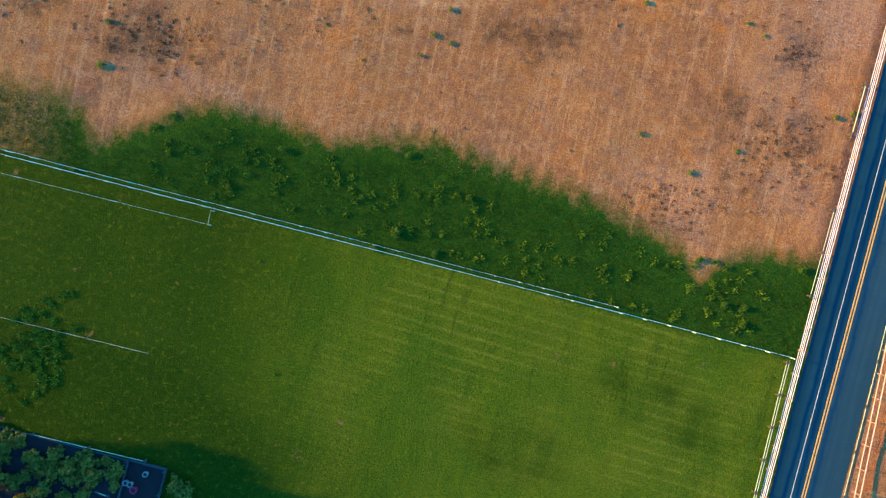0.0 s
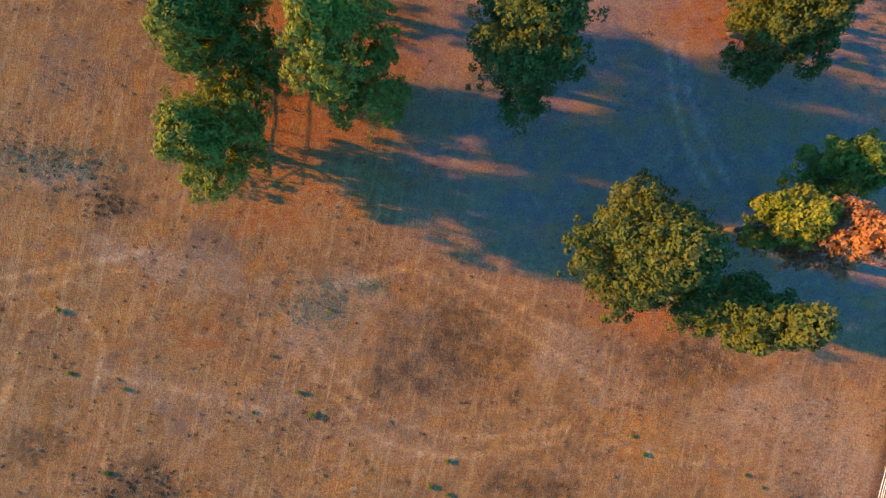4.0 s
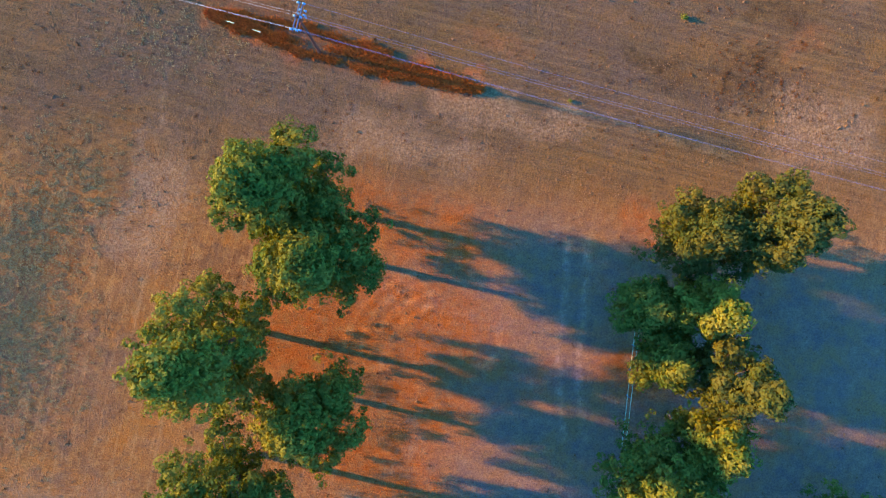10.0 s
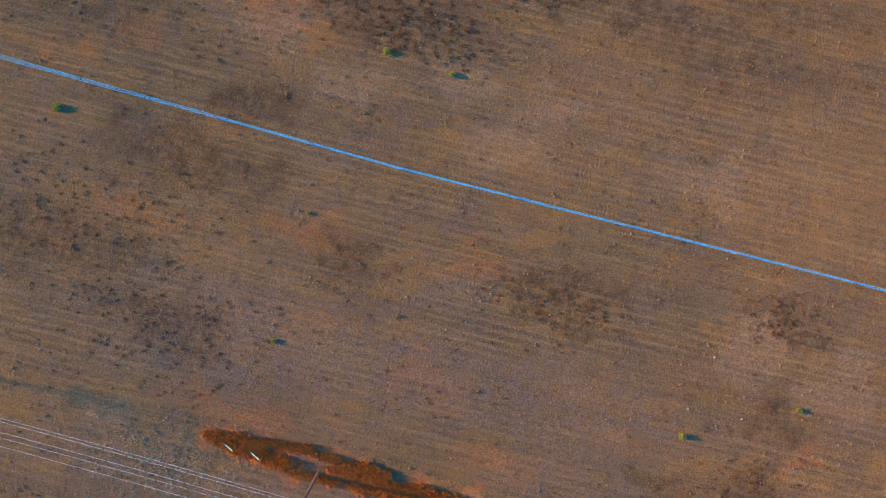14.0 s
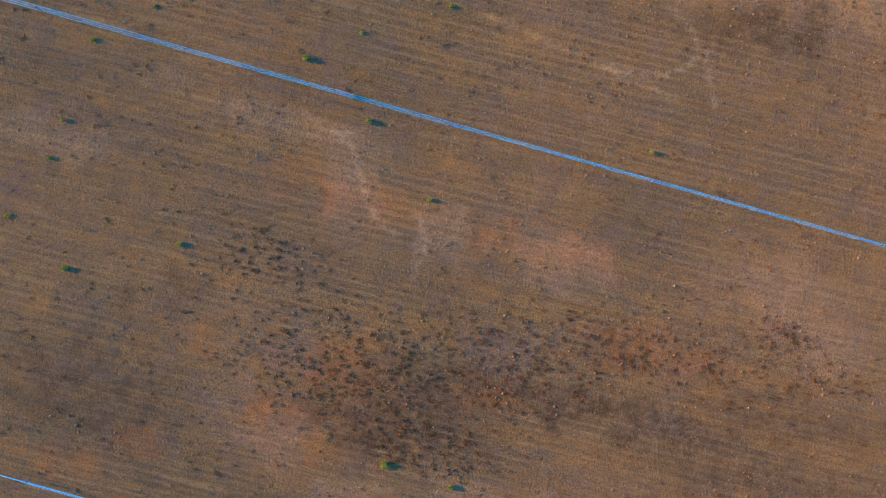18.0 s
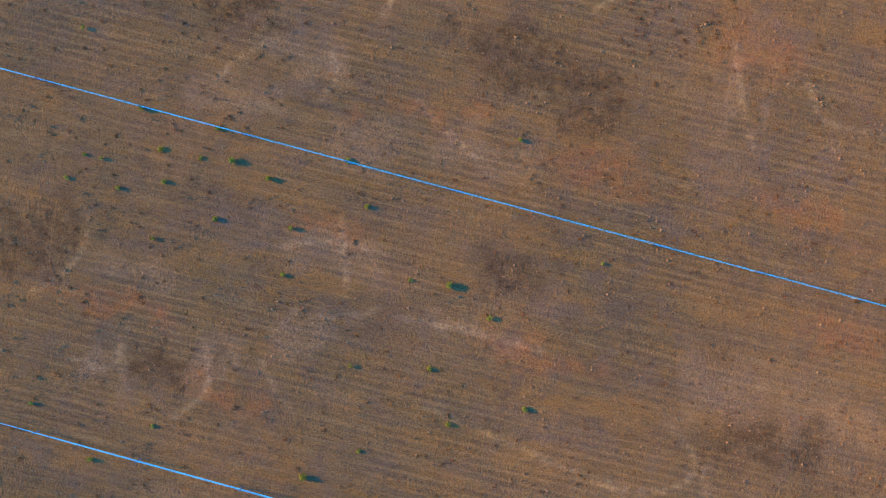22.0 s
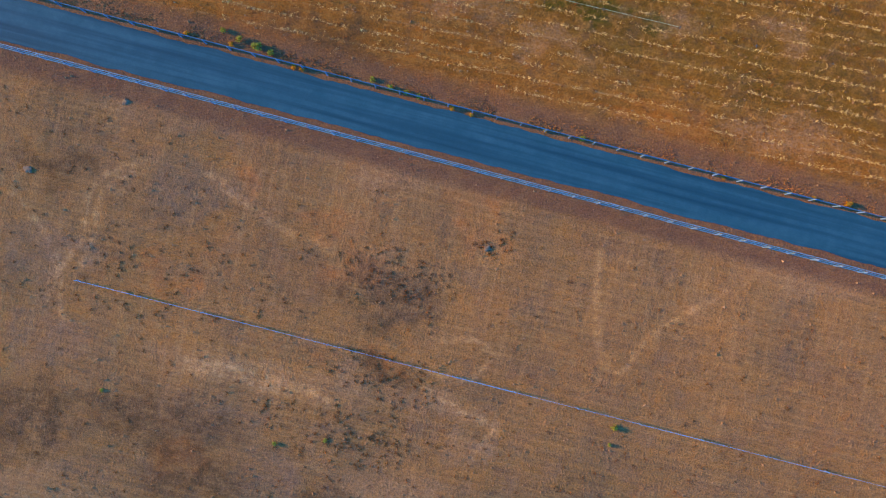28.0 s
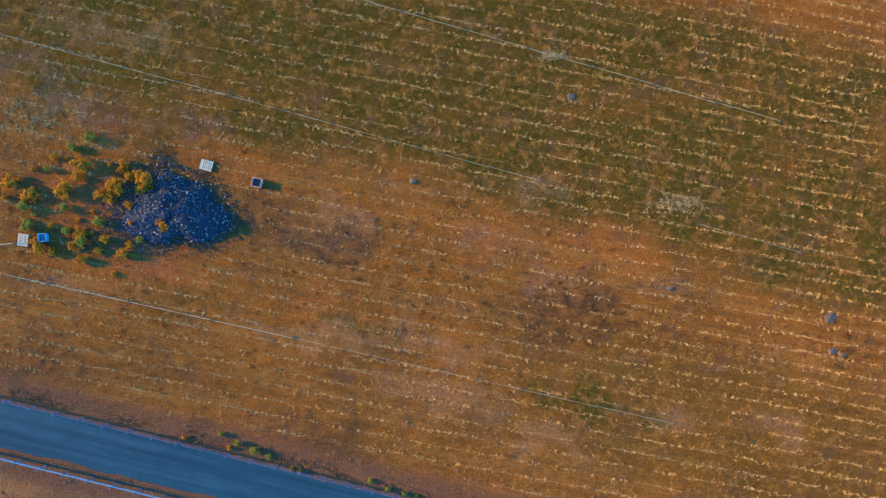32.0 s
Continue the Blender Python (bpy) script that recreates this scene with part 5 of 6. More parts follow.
P = np.stack([rng.uniform(-48, 46, n), rng.uniform(-30, 16, n)], 1)
sv, ru = along_v(P[:, 0], P[:, 1], MID_FENCE), along_u(P[:, 0], P[:, 1], ROAD_MID)
edge = np.interp(along_u(P[:, 0], P[:, 1], MID_FENCE), [-44, -38.5, -36, -33.5, -25, -14, -3.5, 12.5, 23, 24.5, 27, 37], [7.5, 6, 3, 4.6, 9.6, 8.8, 11.9, 10.2, 7.3, 4.8, 8.1, 10.1])
wild = (sv > 0.3) & (sv < edge - 1.0 - rng.random(n) * 1.5) & (ru < -4)
stuff("wild_grass", "lush green wild grass beyond the paddock fence", "grass", blades(rng, P[wild], 0.11, 0.06, 7, 0.4, 1.8, 0.16), GRASS)
mown = (sv < -0.5) & (ru < -4.4) & (rng.random(n) < 0.5)
stuff("mown_grass", "short mown green grass of the paddock", "grass", blades(rng, P[mown], 0.04, 0.05, 6, 0.5, 2.0, 0.15), GRASS)

# clumps of green weeds in the paddock and the wild strip
TUFT_GREEN = straw("green_tufts", (0.035, 0.085, 0.004), (0.085, 0.145, 0.007), (0.060, 0.115, 0.005), (0.13, 0.17, 0.010))
P = [(rng.normal(-39.6, 1.9), rng.normal(-10.2, 2.3)) for k in range(70)]
for k in range(130):
    p = MID_FENCE + U * rng.uniform(-32, 33) + V * rng.uniform(0.8, 7.6)
    P.append((p.x, p.y))
stuff("green_weeds", "leafy green weed clumps in lush grass", "weeds", blades(rng, np.array(P), 0.24, 0.12, 60, 0.2, 1.2, 0.2), TUFT_GREEN)

# dark and grey-green weeds in loose clusters
spots = []
for x, y, rx, ry, k in [
    (-9.0, 179.1, 11, 6, 620), (6.6, 179.6, 9, 5, 420), (-1.2, 171.8, 7, 3, 240), (16.6, 182.4, 6, 3, 160), (26.7, 179.7, 8, 3, 150), (33.9, 183.0, 4, 2, 90), (-16.8, 190.7, 6, 3, 130), (38.4, 178.6, 4, 2, 60),
    (33.6, 143.6, 4, 2.4, 150), (12.1, 145.0, 7, 2.5, 130), (30.6, 126.0, 6, 4, 140), (-28.0, 143.2, 10, 5, 170), (-35.2, 154.9, 12, 5, 150),
    (34.4, 9.6, 5, 5, 170), (22.7, 4.0, 5, 3, 110), (-29.0, 20.2, 6, 3, 110), (35.5, 19.1, 2.5, 2, 60), (-32.9, 48.5, 2.5, 1.5, 60), (-37.9, 52.1, 6, 2, 90),
    (4.5, 263.4, 8, 2, 110), (23.4, 254.4, 5, 4, 90), (-26.2, 261.8, 10, 6, 160), (-9.3, 273.8, 12, 3, 170), (-3.9, 289.2, 7, 3, 150), (-4.5, 279.2, 6, 3, 110), (6.1, 292.5, 2, 1.5, 40), (-25.7, 288.8, 12, 5, 110),
    (14.6, 325.7, 5, 4, 170), (23.0, 324.5, 6, 4, 90), (41.5, 321.3, 4, 2, 70), (-3.8, 329.4, 14, 8, 150)]:
    k = k * 11 // 20
    a, d = rng.uniform(0, 6.283, k), rng.random(k) ** 0.6 * rng.uniform(0.7, 1.35, k)
    t = np.stack([d * np.cos(a), d * np.sin(a)], 1)
    c, s = math.cos(radians(FARM)), math.sin(radians(FARM))
    spots.append(np.stack([x + t[:, 0] * rx * c - t[:, 1] * ry * s, y + t[:, 0] * rx * s + t[:, 1] * ry * c], 1))
loose = np.stack([rng.uniform(-48, 48, 4200), rng.uniform(20, 364, 4200)], 1)
far = (np.abs(along_v(loose[:, 0], loose[:, 1], GRAVEL_MID)) > 6) & (along_u(loose[:, 0], loose[:, 1], ROAD_MID) < -5)
far &= (loose[:, 1] < 45) | (loose[:, 1] > 118) | (rng.random(len(loose)) < 0.3)
stuff("dark_weeds", "low dark brown weeds in loose clusters", "weeds", blades(rng, np.concatenate(spots + [loose[far]]), 0.11, 0.075, 22, 0.3, 1.3, 0.095), DARK_WEED)
spots = []
for x, y, rx, ry, k in [(-41.9, 100.7, 6, 9, 700), (-40.3, 110.2, 5, 5, 260), (-36.4, 115.8, 6, 6, 200), (-39.0, 52.6, 7, 2, 140), (-12.3, 38.9, 4, 2.5, 110), (-6.8, 40.7, 1.4, 0.6, 30), (-26.9, 129.8, 8, 4, 120), (-38.5, 345.5, 5, 2.5, 60), (25.5, 335.6, 2.4, 0.9, 60), (12.8, 350.4, 1.2, 0.5, 24)]:
    k = k * 9 // 4
    t = rng.normal(size=(k, 2)) * 0.55
    spots.append(np.stack([x + t[:, 0] * rx, y + t[:, 1] * ry], 1))
stuff("sage_weeds", "grey-green weeds on pale dry ground", "weeds", blades(rng, np.concatenate(spots), 0.12, 0.075, 14, 0.3, 1.6, 0.14), SAGE)

# rows of old stubble beyond the lane
ROWS = radians(-11.6)
RU, RV = (math.cos(ROWS), math.sin(ROWS)), (-math.sin(ROWS), math.cos(ROWS))


def row_places(gap, loose, lo, hi):
    """Places along the old crop rows, thinned in patches."""
    out = []
    for k in range(56):
        run = np.arange(-52, 52, gap)
        run = run + rng.normal(size=len(run)) * gap * 0.4
        off = k * 1.44 + 0.05 * np.sin(run * 0.7 + k) + rng.normal(size=len(run)) * loose
        x, y = GRAVEL_MID.x + RU[0] * run + RV[0] * off, GRAVEL_MID.y + RU[1] * run + RV[1] * off
        keep = (wavy(x, y, 8, 31) + 0.5 * wavy(x, y, 2.2, 32) + 0.5 * wavy(x, y, 25, 33)) > rng.uniform(lo, hi, len(run))
        near_heap = np.hypot((x + 25.8) / 9.5, (y - 335.2) / 6.0) < 1
        out.append(np.stack([x, y], 1)[keep & ~near_heap & (along_v(x, y, GRAVEL_MID) > 6)])
    return np.concatenate(out)


stuff("stubble", "rows of pale dry stubble on the brown field", "stubble", np.concatenate([blades(rng, row_places(0.09, 0.05, -1.2, 0.7), 0.045, 0.05, 3, 0.4, 2.4, 0.06), blades(rng, row_places(0.36, 0.07, -1.0, 1.0), 0.12, 0.05, 15, 0.2, 1.3, 0.085)]), STUBBLE)
k = 7000
P = np.stack([rng.uniform(-50, 52, k), rng.uniform(300, 364, k)], 1)
P = P[(along_v(P[:, 0], P[:, 1], GRAVEL_MID) > 5) & (wavy(P[:, 0], P[:, 1], 9, 35) > rng.uniform(-0.6, 1.0, k))]
stuff("loose_straw", "loose tufts of pale straw between the stubble rows", "straw", blades(rng, P, 0.09, 0.05, 9, 0.3, 1.5, 0.1), STUBBLE)
n = 42000
P = np.stack([rng.uniform(-50, 52, n), rng.uniform(290, 365, n)], 1)
gv = along_v(P[:, 0], P[:, 1], GRAVEL_MID)
patch = wavy(P[:, 0], P[:, 1], 5, 27) + 0.6 * wavy(P[:, 0], P[:, 1], 1.8, 28)
ok = (gv > 4) & (patch > -0.2)
STUBBLE_SOIL = straw("stubble_weeds", (0.22, 0.092, 0.02), (0.34, 0.155, 0.04), (0.15, 0.080, 0.012), (0.06, 0.040, 0.012))
stuff("rough_grass", "low rough brown grass among the stubble", "grass", blades(rng, P[ok], 0.06, 0.05, 6, 0.4, 2.0, 0.15), STUBBLE_SOIL)

# clods of dry earth
CLOD = straw("dry_clods", (0.20, 0.10, 0.034), (0.34, 0.18, 0.06), (0.16, 0.085, 0.03), (0.10, 0.055, 0.02))
n = 64000
P = np.stack([rng.uniform(-50, 50, n), rng.uniform(2, 364, n)], 1)
sv, ru, gv = along_v(P[:, 0], P[:, 1], MID_FENCE), along_u(P[:, 0], P[:, 1], ROAD_MID), along_v(P[:, 0], P[:, 1], GRAVEL_MID)
patch = wavy(P[:, 0], P[:, 1], 9, 61) + 0.8 * wavy(P[:, 0], P[:, 1], 3, 62)
P = P[(sv > 12) & (ru < -4.5) & ((gv < -3) | (gv > 4)) & (patch > rng.uniform(-0.9, 0.9, n))]
n = len(P)
q = (0.04 + 0.12 * rng.random(n) ** 3)[:, None]
turn = rng.uniform(0, 6.283, n)
foot = np.concatenate([P, (rise(P[:, 0], P[:, 1]) - 0.01)[:, None]], 1)
c3 = [foot + np.stack([np.cos(turn + k * 2.094), np.sin(turn + k * 2.094), np.zeros(n)], 1) * q * rng.uniform(0.7, 1.4, (n, 1)) for k in range(3)]
peak = foot + np.concatenate([rng.normal(size=(n, 2)) * 0.25, rng.uniform(0.6, 1.3, (n, 1))], 1) * q
stuff("earth_clods", "small dry clods of earth scattered over the fields", "clods", np.stack([c3[0], c3[1], peak, c3[1], c3[2], peak, c3[2], c3[0], peak], 1).reshape(-1, 3), CLOD)

# orange dry grass left standing round the utility pole
POLE = Vector((-12.19, 128.63, 0))
a, b = Vector((-23.40, 132.45, 0)), Vector((4.49, 124.75, 0))
k = 12000
f = rng.beta(1.3, 1.2, k)
w = 1.5 * np.clip(np.sin(np.pi * np.clip(f, 0, 1) ** 0.8), 0, 1) ** 0.75 * rng.uniform(-1, 1, k) * (0.9 + 0.12 * np.sin(f * 23) + 0.12 * np.sin(f * 57 + 1))
P = np.stack([a.x + (b.x - a.x) * f + V.x * w, a.y + (b.y - a.y) * f + V.y * w], 1)
bare = np.zeros(len(P), bool)
for x, y, long, wide in BARE:
    du, dv = (P[:, 0] - x) * U.x + (P[:, 1] - y) * U.y, (P[:, 0] - x) * V.x + (P[:, 1] - y) * V.y
    bare |= (du / long) ** 2 + (dv / wide) ** 2 < 1
P = P[(wavy(P[:, 0] * 0.5, P[:, 1] * 1.6, 2.4, 71) > -0.8) & ~bare]
stuff("uncut_grass", "tall rust-brown dry weeds left uncut round the utility pole", "grass", blades(rng, P, 0.42, 0.11, 5, 0.2, 1.0, 0.14), RUST_GRASS)
k = 9000
P = np.concatenate([np.stack([x + rng.normal(size=k // 9) * r * 0.6, y + rng.normal(size=k // 9) * r * 0.45], 1) for x, y, r in LITTER])
stuff("leaf_litter", "orange-brown fallen needles and grass under the trees", "leaf litter", blades(rng, P, 0.05, 0.055, 6, 0.4, 2.0, 0.15), LITTER_GRASS)
k = 2600
f, w = rng.uniform(-45, 45, k), 3.1 + np.abs(rng.normal(size=k)) * 0.7
P = np.stack([GRAVEL_MID.x + U.x * f + V.x * w, GRAVEL_MID.y + U.y * f + V.y * w], 1)
stuff("verge_grass", "orange dry grass along the lane's upper fence", "grass", blades(rng, P[wavy(P[:, 0], P[:, 1], 6, 41) > -0.2], 0.09, 0.11, 4), VERGE_STRAW)


# ---- utility pole and its wires ----
POLE_WOOD = plain("pole_wood", (0.17, 0.065, 0.025), (0.11, 0.045, 0.02), 3.0, 0.85, 0.4)
CERAMIC = plain("pale_ceramic", (0.12, 0.34, 0.36), (0.09, 0.27, 0.30), 8.0, 0.3)
# one metal: the bright copy has sun glint in its colour, the other none
GLINT_WIRE = plain("aluminium_wire_glint", (0.60, 0.60, 0.36), (0.5, 0.50, 0.30), 8.0, 0.5)
DULL_WIRE = plain("aluminium_wire_no_glint", (0.22, 0.23, 0.25), (0.16, 0.17, 0.19), 8.0, 0.6)
ARMS = [(8.9, 2.5), (8.1, 1.9)]


def utility_pole(at, label):
    top = thing("utility_pole", label, "utility pole", at, FARM, "utility poles")
    part("pole", rod((0, 0, -0.5), (0, 0, 9.35), 0.16, 0.11, 12), POLE_WOOD, top)
    for z, long in ARMS:
        for side in (-0.14, 0.14):
            arm = part("crossarm", box(0.09, long, 0.12, (side, 0, z), 0.01), POLE_WOOD if z < 8.5 else GREY_WOOD, top)
        for y in (-long / 2 + 0.1, 0.0 if z > 8.5 else long / 4, long / 2 - 0.1):
            for side in (-0.32, 0.32):
                part("insulator", rod((side, y, z + 0.05), (side * 0.55, y, z + 0.22), 0.10, 0.07, 8), CERAMIC, arm, "pale ceramic insulator")
    part("cutout", rod((0.25, 0.55, 7.4), (0.25, 0.55, 7.9), 0.07, 0.07, 8), CERAMIC, top, "pale fuse cutout")
    return top


utility_pole(POLE, "brown wooden utility pole with two crossarms in uncut grass")
SPAN = 62.0
for k in (-1, 1):
    utility_pole(POLE + U * SPAN * k, "brown wooden utility pole with two crossarms on the dry field")
for k in (-1, 1):
    for z, y in [(9.12, -1.15), (9.12, 0.0), (9.12, 1.15), (8.32, -0.85), (8.32, 0.48)]:
        verts, faces, m, r = [], [], 24, 0.009
        for i in range(m + 1):
            f = i / m
            sag = 0.9 * 4 * f * (1 - f)
            c = POLE + U * (SPAN * k * f) + V * y + Vector((0, 0, z - sag))
            verts += [tuple(c + V * r * math.cos(q) + Vector((0, 0, r * math.sin(q)))) for q in (0.5, 2.6, 4.7)]
            if i:
                j = i * 3
                faces += [(j - 3 + q, j - 3 + (q + 1) % 3, j + (q + 1) % 3, j + q) for q in range(3)]
        tagged(new("power_line", mesh_of("power_line", verts, faces, GLINT_WIRE if k < 0 else DULL_WIRE)), "bare metal power line with sun glint in its colour, strung between poles" if k < 0 else "bare metal power line coloured without sun glint, strung between poles", "power line", "power lines")
for px, py, qx, qy in [(-21.80, 131.76, -20.36, 131.12), (-19.24, 130.98, -17.78, 130.25)]:
    g_top = thing("guy_guard", "white guy-wire guard slanting out of uncut grass", "guy guard", (px, py, 0), 0, "guy guards")
    part("tube", rod((0, 0, 0), (qx - px, qy - py, 0.9), 0.035, 0.035, 6), WHITE, g_top)
    part("anchor", rod((0, 0, -0.1), (0, 0, 0.08), 0.08, 0.06, 8), GREY_WOOD, g_top)


# ---- irrigation pipes and thin lines ----
PIPE = plain("white_pipe", (0.36, 0.44, 0.18), (0.29, 0.36, 0.15), 3.0, 0.5)
COUPLING = plain("dark_coupling", (0.05, 0.05, 0.022), (0.09, 0.08, 0.035), 5.0, 0.6)


def pipe_line(a, b, label, piece=7.6, r=0.02, z=0.09, skip=0.0):
    a, b = Vector((*a, z)), Vector((*b, z))
    way = (b - a).normalized()
    n = max(1, round((b - a).length / piece))
    piece = (b - a).length / n
    top = thing("irrigation_pipe", label, "pipe", a, math.degrees(math.atan2(way.y, way.x)), "irrigation pipes")
    tube = melt(rod((0.15, 0, 0), (piece - 0.15, 0, 0), r, r, 6), "pipe", PIPE)
    knob = melt(rod((-0.2, 0, 0), (0.2, 0, 0), r * 1.6, r * 1.6, 8), "coupling", COUPLING)
    foot = melt(box(0.12, 0.3, z, (0, 0, -z / 2)), "foot", COUPLING)
    rr = random.Random(9)
    for i in range(n + 1):
        part("coupling", knob, None, top).location = (i * piece, 0, 0)
        part("foot", foot, None, top).location = (i * piece, 0, -0.01)
        if i < n and rr.random() >= skip:
            p = part("pipe", tube, None, top)
            p.location, p.rotation_euler = (i * piece, rr.uniform(-0.03, 0.03), 0), (0, 0, rr.uniform(-0.006, 0.006))
    return top


pipe_line((-45.10, 330.69), (-12.86, 322.96), "white irrigation pipe lying on brown stubble")
pipe_line((-12.86, 322.96), (47.49, 308.19), "white irrigation pipe half sunk in brown stubble", r=0.012, z=0.03, skip=0.45)
pipe_line((-44.70, 354.48), (-13.59, 345.53), "white irrigation pipe lying on olive stubble", piece=5.2, r=0.014)
pipe_line((-13.59, 345.53), (47.83, 327.56), "pale green irrigation hose in olive stubble", piece=5.2, r=0.012, z=0.04, skip=0.3)
pipe_line((-7.80, 357.03), (35.73, 343.60), "white irrigation pipe lying on olive stubble", piece=6.4, r=0.014)
pipe_line((-46.67, -6.06), (-28.80, -10.38), "white irrigation pipe lying on the mown paddock", piece=6.0, r=0.018)
THIN = dict(rail=(0.02, 0.025), post=(0.05, 0.9), material=WHITE, post_mat=WHITE)
rail_fence("tape_fence", "thin white tape fence across the mown paddock", (-45.99, 7.91), (-22.61, 2.22), 4.8, (0.85,), **THIN)
rail_fence("tape_fence", "short white tape fence joining the paddock fence", (-22.61, 2.22), (-22.35, 3.59), 1.4, (0.85,), **THIN)
pipe_line((33.87, -11.01), (30.02, -26.96), "white kerb pipe along the paddock's roadside edge", piece=3.6, r=0.035, z=0.4)
pipe_line((34.10, -11.01), (30.24, -26.96), "white kerb pipe along the paddock's roadside edge", piece=3.6, r=0.03, z=0.4)
pipe_line((36.12, -4.48), (38.40, 3.94), "white kerb pipe beside the roadside fence", piece=3.6, r=0.03, z=0.4)
pipe_line((40.14, 11.36), (41.45, 16.23), "white kerb pipe beside the roadside fence", piece=3.6, r=0.045, z=0.4)
rail_fence("far_fence", "tan timber rail fence on the road's far verge", (39.65, -28.34), (43.95, -7.48), 2.44, (0.5, 1.2), rail=(0.035, 0.10), post=(0.10, 1.3), material=TAN_WOOD, post_mat=BROWN_WOOD)
pipe_line((38.60, -28.79), (44.08, -6.48), "pale cable conduit along the road's far edge", piece=5.0, r=0.03, z=0.06)


# ---- brush and small mounds ----
TWIG = plain("dry_twig", (0.24, 0.10, 0.03), (0.15, 0.07, 0.025), 6.0, 0.9)


def brush_pile(x, y, r, n, label, seed):
    top = thing("brush_pile", label, "brush pile", (x, y, 0), 0, "brush piles")
    g = random.Random(seed)
    for k in range(n):
        a, d, turn, long = g.uniform(0, 6.283), r * math.sqrt(g.random()), g.gauss(2.2, 0.5), g.uniform(0.5, 1.3) * r
        p = Vector((d * math.cos(a), d * math.sin(a), g.uniform(0.04, 0.3)))
        q = Vector((math.cos(turn), math.sin(turn), g.uniform(-0.1, 0.15))) * long / 2
        part("branch", rod(p - q, p + q, g.uniform(0.025, 0.06), 0.015, 5), TWIG, top)
    bm = bmesh.new()
    bmesh.ops.create_uvsphere(bm, u_segments=14, v_segments=6, radius=1, matrix=Matrix.Diagonal((r * 0.9, r * 0.7, 0.22, 1)))
    for v in bm.verts:
        v.co *= 0.85 + 0.3 * noise.noise(v.co * 2.0 + Vector((seed, 0, 0)))
    part("litter", bm, plain("pile_litter", (0.42, 0.17, 0.04), (0.30, 0.11, 0.03), 5.0, 0.95, 0.6), top, "orange needles under the branches")


brush_pile(-6.60, 80.17, 1.9, 34, "heap of dry branches on orange needles", 3)
brush_pile(-7.98, 78.77, 1.0, 14, "small heap of dry branches on bare ground", 5)
brush_pile(-13.32, 89.48, 1.5, 22, "heap of dry branches beside a tree's shadow", 7)
brush_pile(-6.84, 73.76, 0.8, 9, "few dry branches lying on the grove floor", 9)
brush_pile(-17.23, 76.13, 0.7, 8, "few dry branches lying on the grove floor", 11)
MOUND = plain("burrow_soil", (0.14, 0.088, 0.034), (0.10, 0.066, 0.028), 4.0, 0.95, 0.6)
for i, (x, y, r) in enumerate([(40.4, 324.0, .75), (40.5, 320.7, .7), (15.0, 346.4, .55), (-0.8, 338.3, .5), (24.5, 327.2, .5), (41.5, 320.3, .45), (-29.9, 306.6, .5), (-39.5, 300.0, .6), (5.7, 292.0, .5), (-20.6, 261.1, .5)]):
    bm = bmesh.new()
    bmesh.ops.create_uvsphere(bm, u_segments=16, v_segments=8, radius=1, matrix=Matrix.Diagonal((r, r * 0.75, 0.16, 1)))
    for v in bm.verts:
        v.co *= 0.8 + 0.45 * noise.noise(v.co * 3.0 + Vector((i * 3.1, 0, 0)))
    ob = new("earth_mound", melt(bm, "earth_mound", MOUND))
    ob.location = (x, y, 0)
    tagged(ob, "low grey-brown burrow mound on the field", "earth mound", "burrow mounds")


# ---- stone heap, pallets and crates beyond the lane ----
STONE = plain("slate_stone", (0.018, 0.034, 0.028), (0.042, 0.056, 0.042), 2.0, 0.85, 0.4)
PALE_STONE = plain("pale_stone", (0.19, 0.15, 0.09), (0.26, 0.21, 0.13), 2.0, 0.85, 0.4)
HEAP = Vector((-24.38, 335.64, 0))


def stone_mesh(seed, material):
    g = random.Random(seed)
    bm = bmesh.new()
    bmesh.ops.create_icosphere(bm, subdivisions=1, radius=0.5)
    for v in bm.verts:
        v.co *= g.uniform(0.7, 1.15)
        v.co.z *= 0.75
    return melt(bm, "stone", material)


STONES = [stone_mesh(k, STONE) for k in range(7)] + [stone_mesh(20 + k, PALE_STONE) for k in range(3)]
heap = thing("stone_heap", "heap of blue-grey field stones grown with amber bushes", "stone heap", HEAP, -20)
g = random.Random(31)


def heap_reach(a):
    """How far the heap spreads that way, as a share of its half width."""
    return 0.86 + 0.16 * math.sin(2 * a + 0.6) + 0.13 * math.sin(3 * a + 2.0) + 0.07 * math.sin(7 * a)


def heap_top(d, a):
    """The heap's height at a share d of its reach."""
    return max(0.0, (1 - d ** 1.6)) * (1.15 + 0.24 * math.sin(a * 2 + d * 5) + 0.14 * math.sin(a * 5 - d * 9))


verts, faces = [(0, 0, 1.15)], []
for i in range(1, 9):
    for j in range(36):
        a = 6.283 * j / 36
        d = i / 8
        verts.append((5.2 * d * heap_reach(a) * math.cos(a), 4.3 * d * heap_reach(a) * math.sin(a), heap_top(d, a) - (0.06 if i == 8 else 0.0)))
        k, q = 1 + (i - 1) * 36 + j, 1 + (i - 1) * 36 + (j + 1) % 36
        faces.append((0, k, q) if i == 1 else (k - 36, k, q, q - 36))
part("mound", mesh_of("mound", verts, faces, plain("heap_soil", (0.018, 0.030, 0.036), (0.036, 0.045, 0.046), 3.0, 0.95, 0.5), True), None, heap, "dark soil core of the heap")
